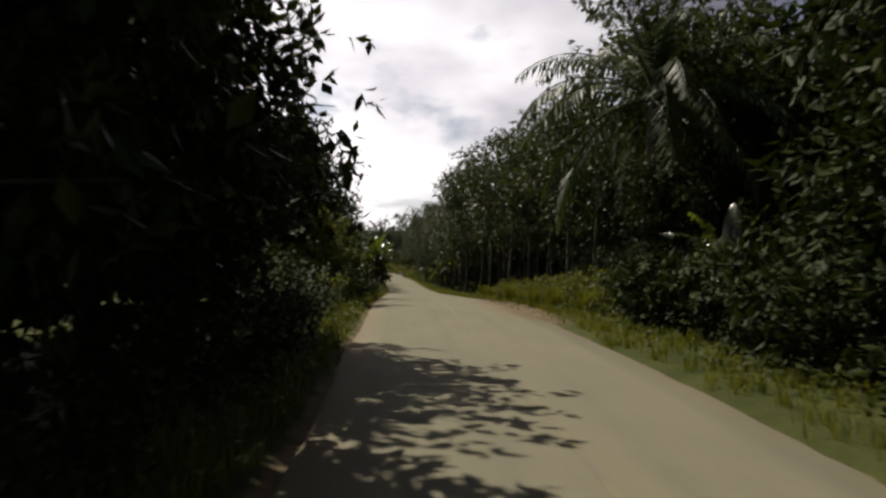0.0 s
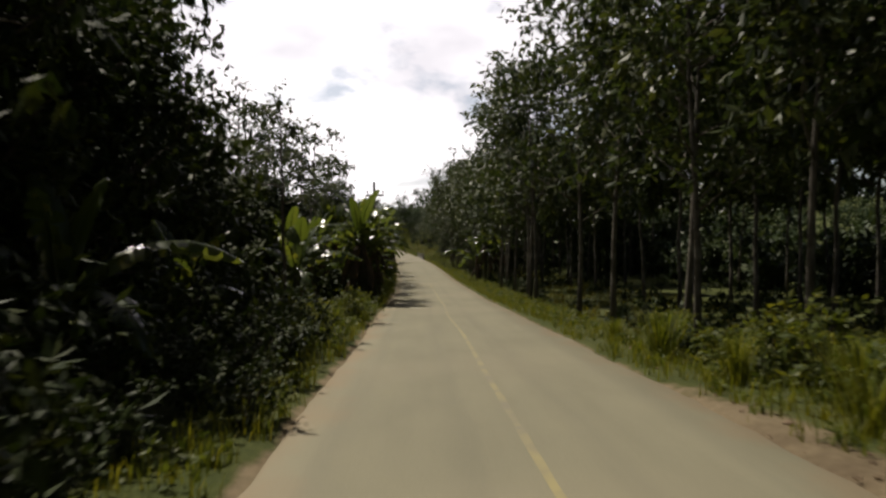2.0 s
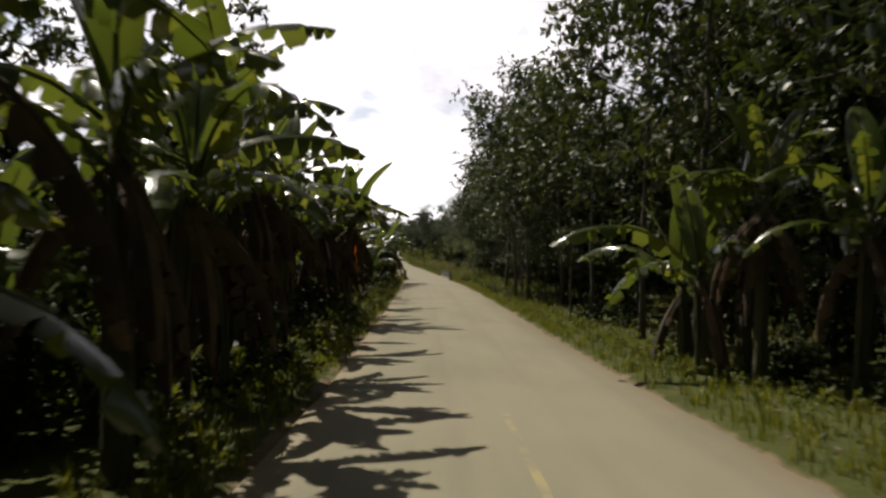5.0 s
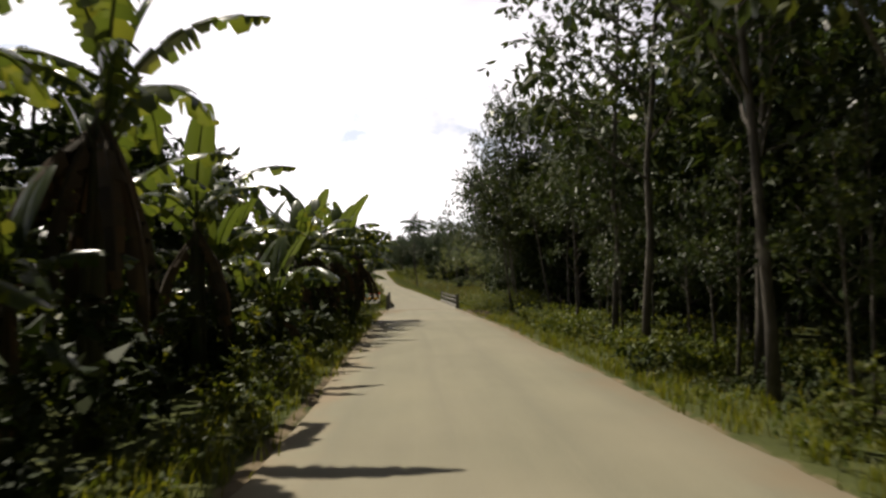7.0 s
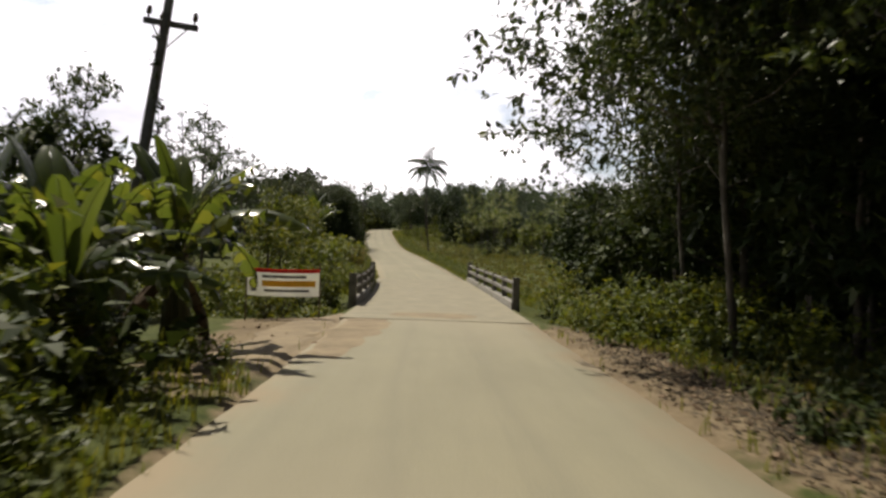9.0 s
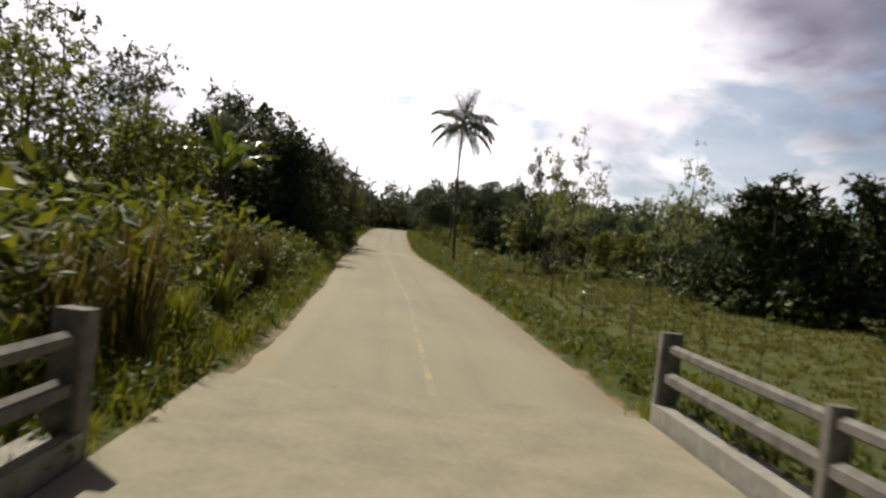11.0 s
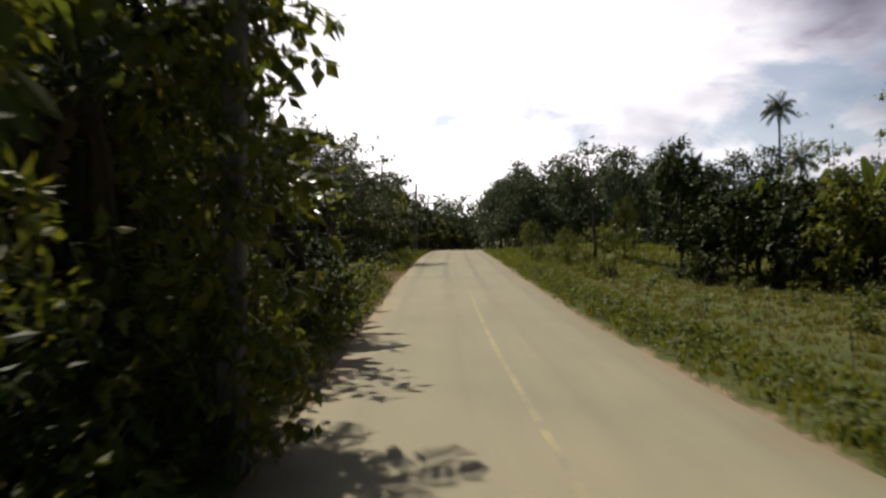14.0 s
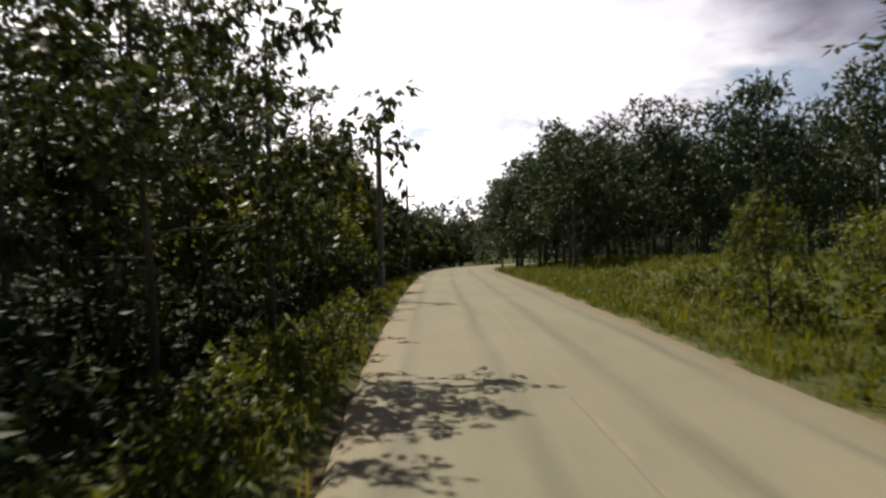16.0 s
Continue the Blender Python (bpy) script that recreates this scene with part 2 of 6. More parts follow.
def road_material():
    m, nt, b, out = shader("worn_road")
    uv = nt.nodes.new("ShaderNodeUVMap").outputs[0]
    grain = noise_node(nt, 38.0, 4.0, 0.7, uv)
    stain = noise_node(nt, 0.55, 6.0, 0.6, uv, (1.0, 0.35, 1))
    drag = noise_node(nt, 2.6, 4.0, 0.6, uv, (1.0, 0.04, 1))
    col = ramp(nt, stain.outputs["Fac"], [(0.3, (0.216, 0.200, 0.137)), (0.52, (0.262, 0.242, 0.166)), (0.75, (0.308, 0.278, 0.186))])
    col = mixed(nt, 0.18, col, ramp(nt, drag.outputs["Fac"], [(0.3, (0.135, 0.125, 0.088)), (0.7, (0.262, 0.240, 0.162))]))
    col = mixed(nt, 0.3, col, ramp(nt, grain.outputs["Fac"], [(0.3, (0.08, 0.075, 0.052)), (0.7, (0.33, 0.305, 0.205))]))
    # sandy dirt creeping in from both edges
    sx = nt.nodes.new("ShaderNodeSeparateXYZ")
    nt.links.new(uv, sx.inputs[0])
    edge = math_node(nt, "ABSOLUTE", sx.outputs["X"])
    creep = math_node(nt, "ADD", edge, math_node(nt, "MULTIPLY", math_node(nt, "SUBTRACT", noise_node(nt, 0.8, 6.0, 0.65, uv, (1, 0.5, 1)).outputs["Fac"], 0.5), 2.6))
    fac = math_node(nt, "MULTIPLY", math_node(nt, "SUBTRACT", creep, 2.35), 1.3, True)
    col = mixed(nt, math_node(nt, "MULTIPLY", fac, 0.75), col, (0.27, 0.20, 0.125))
    # sand washed over the right edge
    wash = noise_node(nt, 0.7, 7.0, 0.62, uv, (1.0, 0.45, 1)).outputs["Fac"]
    far_s = math_node(nt, "DIVIDE", math_node(nt, "SUBTRACT", sx.outputs["Y"], 35.0), 14.0)
    far_d = math_node(nt, "DIVIDE", math_node(nt, "SUBTRACT", sx.outputs["X"], 3.0), 1.9)
    spread = math_node(nt, "SQRT", math_node(nt, "ADD", math_node(nt, "MULTIPLY", far_s, far_s), math_node(nt, "MULTIPLY", far_d, far_d)))
    sandy = math_node(nt, "MULTIPLY", math_node(nt, "SUBTRACT", math_node(nt, "ADD", 0.2, math_node(nt, "MULTIPLY", wash, 1.5)), spread), 2.4, True)
    col = mixed(nt, math_node(nt, "MULTIPLY", sandy, 0.85), col, ramp(nt, grain.outputs["Fac"], [(0.3, (0.15, 0.105, 0.055)), (0.7, (0.29, 0.215, 0.12))]))
    # wheel tracks, rubbed darker
    lane = math_node(nt, "ABSOLUTE", math_node(nt, "SUBTRACT", edge, 1.5))
    sway = math_node(nt, "MULTIPLY", math_node(nt, "SUBTRACT", drag.outputs["Fac"], 0.5), 0.7)
    wheel = math_node(nt, "ABSOLUTE", math_node(nt, "SUBTRACT", math_node(nt, "ADD", lane, sway), 0.72))
    track = math_node(nt, "SUBTRACT", 1.0, math_node(nt, "MULTIPLY", wheel, 4.0), True)
    col = mixed(nt, math_node(nt, "MULTIPLY", track, math_node(nt, "MULTIPLY", stain.outputs["Fac"], math_node(nt, "ADD", 0.4, math_node(nt, "MULTIPLY", math_node(nt, "SUBTRACT", sx.outputs["Y"], 325.0), 0.04, True)))), col, (0.150, 0.140, 0.105))
    patch = noise_node(nt, 0.16, 3.0, 0.5, uv, (1.0, 0.5, 1)).outputs["Fac"]
    col = mixed(nt, ramp(nt, patch, [(0.5, (0, 0, 0)), (0.66, (0.45, 0.45, 0.45))]), col, (0.295, 0.257, 0.180))
    nt.links.new(col, b.inputs["Base Color"])
    b.inputs["Roughness"].default_value = 0.82
    b.inputs["Specular IOR Level"].default_value = 0.35
    bump(nt, b, grain.outputs["Fac"], 0.35, 0.01)
    return m


def paint_material(name, paint, keep):
    """Worn road paint: patches are rubbed down to the road's own colour."""
    m, nt, b, out = shader(name)
    uv = nt.nodes.new("ShaderNodeTexCoord").outputs["Object"]
    wear = noise_node(nt, 1.1, 8.0, 0.7, uv)
    fac = ramp(nt, wear.outputs["Fac"], [(keep - 0.12, (0, 0, 0)), (keep + 0.12, (0.9, 0.9, 0.9))])
    nt.links.new(mixed(nt, fac, (0.215, 0.193, 0.14), paint), b.inputs["Base Color"])
    b.inputs["Roughness"].default_value = 0.75
    return m


def ground_material():
    m, nt, b, out = shader("verge_and_field")
    co = nt.nodes.new("ShaderNodeTexCoord").outputs["Object"]
    at = nt.nodes.new("ShaderNodeAttribute")
    at.attribute_name = "bare"
    fine = noise_node(nt, 9.0, 6.0, 0.7, co)
    mid = noise_node(nt, 0.9, 6.0, 0.6, co)
    wide = noise_node(nt, 0.12, 4.0, 0.55, co)
    grass = ramp(nt, mid.outputs["Fac"], [(0.3, (0.024, 0.040, 0.010)), (0.5, (0.052, 0.066, 0.015)), (0.72, (0.098, 0.100, 0.028))])
    grass = mixed(nt, ramp(nt, wide.outputs["Fac"], [(0.42, (0, 0, 0)), (0.62, (0.6, 0.6, 0.6))]), grass, (0.090, 0.097, 0.032))
    grass = mixed(nt, 0.35, grass, ramp(nt, fine.outputs["Fac"], [(0.3, (0.015, 0.022, 0.008)), (0.7, (0.15, 0.16, 0.05))]))
    soil = ramp(nt, mid.outputs["Fac"], [(0.3, (0.105, 0.080, 0.048)), (0.55, (0.190, 0.152, 0.092)), (0.75, (0.27, 0.22, 0.140))])
    soil = mixed(nt, 0.3, soil, ramp(nt, fine.outputs["Fac"], [(0.3, (0.07, 0.045, 0.03)), (0.7, (0.36, 0.27, 0.18))]))
    place = nt.nodes.new("ShaderNodeSeparateXYZ")
    nt.links.new(co, place.inputs[0])
    red = ramp(nt, mid.outputs["Fac"], [(0.3, (0.042, 0.023, 0.013)), (0.5, (0.098, 0.062, 0.032)), (0.72, (0.19, 0.138, 0.08))])
    red = mixed(nt, 0.4, red, ramp(nt, fine.outputs["Fac"], [(0.35, (0.04, 0.020, 0.012)), (0.68, (0.30, 0.20, 0.13))]))
    aside = math_node(nt, "SUBTRACT", -22.0, place.outputs["X"], True)
    soil = mixed(nt, math_node(nt, "MULTIPLY", math_node(nt, "MULTIPLY", math_node(nt, "SUBTRACT", place.outputs["Y"], 330.0), 0.2, True), aside), soil, red)
    bare = math_node(nt, "ADD", at.outputs["Fac"], math_node(nt, "MULTIPLY", math_node(nt, "SUBTRACT", mid.outputs["Fac"], 0.5), 1.1))
    bare = math_node(nt, "MULTIPLY", math_node(nt, "SUBTRACT", bare, 0.4), 5.0, True)
    nt.links.new(mixed(nt, bare, grass, soil), b.inputs["Base Color"])
    b.inputs["Roughness"].default_value = 0.95
    b.inputs["Specular IOR Level"].default_value = 0.15
    bump(nt, b, fine.outputs["Fac"], 0.7, 0.06)
    return m


ROAD = road_material()
GROUND = ground_material()
YELLOW = paint_material("worn_yellow_paint", (0.36, 0.305, 0.135), 0.52)
FAINT = paint_material("rubbed_yellow_paint", (0.30, 0.25, 0.12), 0.57)
BANANA = leaf_material("banana_leaf", (0.020, 0.036, 0.008), (0.050, 0.072, 0.020), (3.3, 2.9, 1.15), 0.24, 0.36, 0.7, 1.0)
DEAD = leaf_material("dry_leaf", (0.024, 0.020, 0.014), (0.066, 0.052, 0.035), (1.2, 1.0, 0.6), 0.85, 0.05)
RUBBER = leaf_material("rubber_leaf", (0.016, 0.027, 0.010), (0.040, 0.057, 0.019), (1.9, 1.9, 0.8), 0.40, 0.20, 0.9, 0.28)
# darker leaf; on shrubs and undergrowth it also stands in for shade
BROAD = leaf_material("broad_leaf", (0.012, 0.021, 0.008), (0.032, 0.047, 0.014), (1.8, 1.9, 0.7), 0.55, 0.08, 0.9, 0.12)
BUSH = leaf_material("bush_leaf", (0.028, 0.044, 0.011), (0.084, 0.108, 0.025), (2.2, 2.0, 0.7), 0.48, 0.30, 0.9, 0.16)
PALM = leaf_material("palm_leaflet", (0.018, 0.031, 0.011), (0.042, 0.062, 0.021), (1.6, 1.7, 0.8), 0.38, 0.2)
GRASS = leaf_material("grass_blade", (0.042, 0.066, 0.013), (0.128, 0.152, 0.028), (1.8, 1.7, 0.6), 0.5, 0.3, 0.5)
YOUNG = leaf_material("sapling_leaf", (0.045, 0.066, 0.026), (0.125, 0.155, 0.062), (1.9, 1.9, 0.9), 0.36, 0.32, 0.9, 0.45)
FIELD = leaf_material("field_grass_blade", (0.048, 0.070, 0.014), (0.112, 0.120, 0.030), (1.7, 1.6, 0.6), 0.6, 0.25, 0.4)
REED = leaf_material("dry_reed", (0.045, 0.050, 0.017), (0.115, 0.108, 0.040), (1.6, 1.4, 0.7), 0.55, 0.3, 0.5)
FAR = leaf_material("far_woods_leaf", (0.024, 0.040, 0.020), (0.050, 0.074, 0.034), (1.4, 1.5, 0.9), 0.55, 0.15, 0.2)
BARK = bark_material("rubber_bark", (0.038, 0.032, 0.025), (0.100, 0.085, 0.066), (0.20, 0.18, 0.145))
DARKBARK = bark_material("dark_bark", (0.03, 0.024, 0.018), (0.085, 0.066, 0.048), (0.13, 0.11, 0.085))
PALMBARK = bark_material("palm_bark", (0.032, 0.026, 0.021), (0.088, 0.073, 0.058), (0.125, 0.108, 0.086), 9.0)
STEM = bark_material("banana_stem", (0.024, 0.026, 0.011), (0.070, 0.070, 0.032), (0.085, 0.055, 0.032), 4.0)
CONCRETE = plain_material("weathered_concrete", (0.20, 0.19, 0.17), (0.33, 0.31, 0.27))
OLDCONCRETE = plain_material("stained_concrete", (0.075, 0.07, 0.062), (0.20, 0.185, 0.16))
STEEL = plain_material("galvanised_steel", (0.12, 0.12, 0.12), (0.22, 0.22, 0.22), 0.5, 8.0, 0.7)
PORCELAIN = plain_material("brown_porcelain", (0.05, 0.03, 0.02), (0.09, 0.05, 0.035), 0.25, 12.0)
WOOD = plain_material("grey_wood", (0.10, 0.075, 0.05), (0.20, 0.16, 0.11), 0.85, 7.0)
VINYL = leaf_material("white_vinyl", (0.74, 0.74, 0.73), (0.80, 0.80, 0.79), (1.0, 1.0, 1.0), 0.5, 0.5, 2.0)
RED = leaf_material("red_print", (0.52, 0.03, 0.03), (0.56, 0.04, 0.04), (1.0, 1.0, 1.0), 0.5, 0.45, 2.0)
GOLD = leaf_material("yellow_print", (0.70, 0.46, 0.06), (0.74, 0.50, 0.08), (1.0, 1.0, 1.0), 0.5, 0.45, 2.0)
GREYPRINT = plain_material("grey_print", (0.16, 0.16, 0.18), (0.26, 0.26, 0.28), 0.5)
ROCK = plain_material("clod", (0.16, 0.105, 0.065), (0.30, 0.22, 0.14), 0.95, 6.0, 0.0, 0.02)

# ---- the road's line: heading and slope in degrees, every 13.125 m from s = -13.125 ----
KNOT = 13.125
HEAD = [-0.17, 0.0, 0.26, 0.64, 0.51, 0.48, 1.03, 0.83, 0.89, 1.32, 1.83, 2.17, 2.16, 2.26, 2.51, 2.97, 3.05, 2.15, 1.99, 3.84, 5.77, 7.45, 7.82, 7.74, 7.65, 7.21, 6.55, 6.27, 5.93, 5.66, 5.22, 4.81, 4.56, 4.45, 4.39, 4.37, 4.36, 4.35]
SLOPE = [1.25, 1.11, 0.88, -0.06, -1.36, -1.89, -1.84, -1.94, -1.71, -1.17, -0.65, -0.2, 0.04, -0.08, -0.12, 0.13, -0.44, -0.81, -0.76, 0.18, 0.92, 1.53, 1.52, 1.22, 1.17, 1.94, 2.67, 2.76, 2.87, 2.43, 1.99, 1.68, 1.49, 1.37, 1.29, 1.23, 1.19, 1.16]
STEP = 1.3125
HALF_LEFT = [2.92, 2.99, 2.97, 3.03, 3.14, 3.11, 2.92, 2.83, 2.98, 3.02, 3.01, 3.01, 3.01]
HALF_RIGHT = [2.71, 2.71, 2.91, 2.88, 2.98, 3.08, 2.95, 2.99, 2.98, 2.98, 3.05, 3.08, 3.09]
_s = np.arange(-80.0, 1000.0, STEP)
_k = -13.125 + KNOT * np.arange(len(HEAD))
_head = np.radians(np.interp(_s, _k, HEAD) - np.clip(_s - 408, 0, 160) * 0.14)
_slope = np.radians(np.interp(_s, _k, SLOPE))
_x, _y, _z = np.cumsum(-np.sin(_head)) * STEP, np.cumsum(np.cos(_head)) * STEP, np.cumsum(np.tan(_slope)) * STEP
_x, _y, _z = _x - np.interp(0, _s, _x), _y - np.interp(0, _s, _y), _z - np.interp(0, _s, _z)


def spot(s, d, up=0.0):
    """The place s metres along the road, d metres to the right of its middle, up metres over its surface."""
    h = np.interp(s, _s, _head)
    return np.stack([np.interp(s, _s, _x) + d * np.cos(h), np.interp(s, _s, _y) + d * np.sin(h), np.interp(s, _s, _z) + up], -1)


def half(s, right):
    return np.interp(s, -13.125 + 39.375 * np.arange(13), HALF_RIGHT if right else HALF_LEFT)


def fbm(x, y, seed=0.0):
    """Smooth uneven ground, about -1 to 1."""
    r = np.zeros(np.broadcast(x, y).shape)
    for k, (fx, fy, a) in enumerate(((0.07, 0.05, 0.5), (0.19, 0.23, 0.3), (0.53, 0.47, 0.2), (1.3, 1.1, 0.1))):
        r = r + a * np.sin(fx * x + 1.7 * k + seed) * np.cos(fy * y + 2.3 * k + seed * 1.3)
    return r


def land(s, d):
    """Height of the ground over the road's level."""
    s, d = np.asarray(s, float), np.asarray(d, float)
    e = np.abs(d) - 3.0
    up = np.where(e < 0.1, -0.10, -0.035)
    ease = np.clip((e - 0.2) / 3.0, 0, 1)
    side = np.where(d < 0, -0.10, -0.22)
    up = up + side * ease + 0.16 * fbm(s, d) * np.clip(e / 2.0, 0, 1)
    # the stream under the bridge
    bed = np.exp(-((s - 226.0) / 4.2) ** 2) * np.clip((e - 0.3) / 0.8, 0, 1)
    up = up - 1.7 * bed
    # the sunken track beside the road
    up = up - 0.5 * np.exp(-((s - 338.0) / 7.0) ** 2) * np.clip((-d - 5.0) / 3.0, 0, 1)
    # the bank that rises from the road at the end
    up = up + 1.0 * np.clip((s - 350) / 12, 0, 1) * np.clip((d - 4.0) / 7.0, 0, 1)
    # low hills far off
    up = up + 9.0 * np.clip((np.abs(d) - 260) / 240, 0, 1) ** 1.5 + 20.0 * np.clip((s - 560) / 300, 0, 1) ** 1.4
    return up


def bare_ground(s, d):
    """1 on bare soil, 0 under grass."""
    e = np.abs(d) - np.where(d > 0, half(s, True), half(s, False))
    b = np.clip(1.0 - np.abs(e - 0.0) / np.where(d > 0, 0.32, np.where(s > 350, 0.22, np.where(s > 236, 0.40, 0.34))), 0, 1) * 0.75
    def blob(s0, d0, ls, ld):
        return np.clip(1.25 - np.sqrt(((s - s0) / ls) ** 2 + ((d - d0) / ld) ** 2), 0, 1) * 1.4
    for q in ((40.0, 3.0, 17.0, 1.4), (208.0, 3.9, 12.0, 1.3), (197.0, 5.6, 6.0, 1.3), (211.0, -4.0, 8.5, 1.9), (217.0, -4.8, 4.0, 1.6),
              (344.5, -6.0, 5.0, 4.5), (346.0, -11.0, 4.0, 6.0), (341.0, -3.6, 4.0, 1.4)):
        b = np.maximum(b, blob(*q))
    # the ploughed, half grown field
    b = np.maximum(b, np.where((d > 6) & (d < 40) & (s > 235) & (s < 335), 0.27, 0.0))
    b = np.maximum(b, np.where((d > 8) & (s < 215), 0.22, 0.0))
    return np.clip(b, 0, 1.4)


# ---- mesh helpers ----
def mesh_of(name, verts, faces, materials, smooth=False, index=None):
    me = bpy.data.meshes.new(name)
    me.from_pydata(np.asarray(verts, float).tolist(), [], [list(map(int, f)) for f in faces])
    for m in (materials if isinstance(materials, (list, tuple)) else [materials]):
        me.materials.append(m)
    if index is not None:
        me.polygons.foreach_set("material_index", np.asarray(index, dtype=np.int32))
    if smooth:
        me.polygons.foreach_set("use_smooth", np.ones(len(me.polygons), dtype=bool))
    me.update()
    return me


def part(name, me, parent, m=None, label=""):
    ob = new(name, me)
    ob.parent = parent
    if m is not None:
        ob.matrix_basis = m
    return tagged(ob, label)


def base(name, label, category, group=""):
    ob = new(name)
    ob.empty_display_size = 0.2
    return tagged(ob, label, category, group)


class Shape:
    """Gathers verts and faces of one mesh."""

    def __init__(self):
        self.v, self.f, self.n = [], [], 0

    def add(self, verts, faces):
        verts = np.asarray(verts, float)
        self.v.append(verts)
        self.f.extend([[i + self.n for i in f] for f in faces])
        self.n += len(verts)

    def tube(self, pts, radii, sides=6, cap=True):
        pts = np.asarray(pts, float)
        n = len(pts)
        tang = np.gradient(pts, axis=0)
        tang /= np.linalg.norm(tang, axis=1, keepdims=True) + 1e-9
        ref = np.array([1.0, 0.0, 0.0]) if abs(tang[0][0]) < 0.8 else np.array([0.0, 1.0, 0.0])
        u = np.cross(tang, ref)
        u /= np.linalg.norm(u, axis=1, keepdims=True) + 1e-9
        w = np.cross(tang, u)
        ang = np.arange(sides) * 2 * np.pi / sides
        ring = (u[:, None] * np.cos(ang)[None, :, None] + w[:, None] * np.sin(ang)[None, :, None]) * np.asarray(radii, float)[:, None, None]
        v = (pts[:, None] + ring).reshape(-1, 3)
        f = [[i * sides + j, i * sides + (j + 1) % sides, (i + 1) * sides + (j + 1) % sides, (i + 1) * sides + j] for i in range(n - 1) for j in range(sides)]
        if cap:
            f.append([(n - 1) * sides + j for j in range(sides)])
            f.append([sides - 1 - j for j in range(sides)])
        self.add(v, f)

    def box(self, cx, cy, cz, sx, sy, sz, taper=1.0, bev=0.0):
        b = min(bev, sx * 0.4, sy * 0.4)
        rings = []
        for z, k in ((-sz / 2, 1.0), (sz / 2, taper)):
            x, y = sx / 2 * k, sy / 2 * k
            rings += [(cx - x + b, cy - y, cz + z), (cx + x - b, cy - y, cz + z), (cx + x, cy - y + b, cz + z), (cx + x, cy + y - b, cz + z),
                      (cx + x - b, cy + y, cz + z), (cx - x + b, cy + y, cz + z), (cx - x, cy + y - b, cz + z), (cx - x, cy - y + b, cz + z)]
        f = [[i, (i + 1) % 8, 8 + (i + 1) % 8, 8 + i] for i in range(8)] + [[8 + i for i in range(8)], [7 - i for i in range(8)]]
        self.add(rings, f)

    def leaves(self, at, way, side, length, width, fold=0.12, cheap=False):
        """Folded leaves of two triangles each, or for far trees of one."""
        at, way, side = np.asarray(at), np.asarray(way), np.asarray(side)
        L, w = np.asarray(length)[:, None], np.asarray(width)[:, None]
        nrm = np.cross(way, side)
        if cheap:
            v = np.stack([at - side * w * 0.5, at + side * w * 0.5, at + way * L], 1).reshape(-1, 3)
            self.add(v, (np.arange(len(at))[:, None] * 3 + np.arange(3)).tolist())
            return
        mid = at + way * L * 0.45
        v = np.stack([at, mid + side * w * 0.5 + nrm * w * fold, at + way * L, mid - side * w * 0.5 + nrm * w * fold], 1).reshape(-1, 3)
        k = np.arange(len(at)) * 4
        f = np.concatenate([np.stack([k, k + 1, k + 2], 1), np.stack([k, k + 2, k + 3], 1)]).tolist()
        self.add(v, f)

    def mesh(self, name, materials, smooth=False, index=None):
        return mesh_of(name, np.concatenate(self.v), self.f, materials, smooth, index)


def unit(v):
    return v / (np.linalg.norm(v, axis=-1, keepdims=True) + 1e-9)


def leaf_cloud(shape, rng, centres, radius, count, size, droop=0.35, flat=0.75, cheap=False, spray=6):
    """count leaves about the centres, gathered in sprays that point outward and droop, with gaps between them."""
    n = max(1, count // spray)
    c = centres[rng.randint(0, len(centres), n)]
    off = unit(rng.normal(0, 1, (n, 3))) * (rng.uniform(0, 1, (n, 1)) ** 0.42) * radius * 1.75 * np.array([1, 1, flat])
    hub, aim = c + off, unit(unit(off) * np.array([1, 1, 0.5]) + rng.normal(0, 0.4, (n, 3)))
    k = np.arange(count) % n
    way = unit(aim[k] * 0.55 + rng.normal(0, 0.62, (count, 3)) - np.array([0, 0, droop]))
    at = hub[k] + aim[k] * rng.uniform(-0.9, 0.5, (count, 1)) * size + way * size * 0.12
    side = unit(np.cross(way, np.array([0, 0, 1.0]) + rng.normal(0, 0.35, (count, 3))))
    L = size * rng.uniform(0.65, 1.35, count)
    shape.leaves(at, way, side, L, L * rng.uniform(0.42, 0.6, count) * (1.25 if cheap else 1.0), 0.12, cheap)


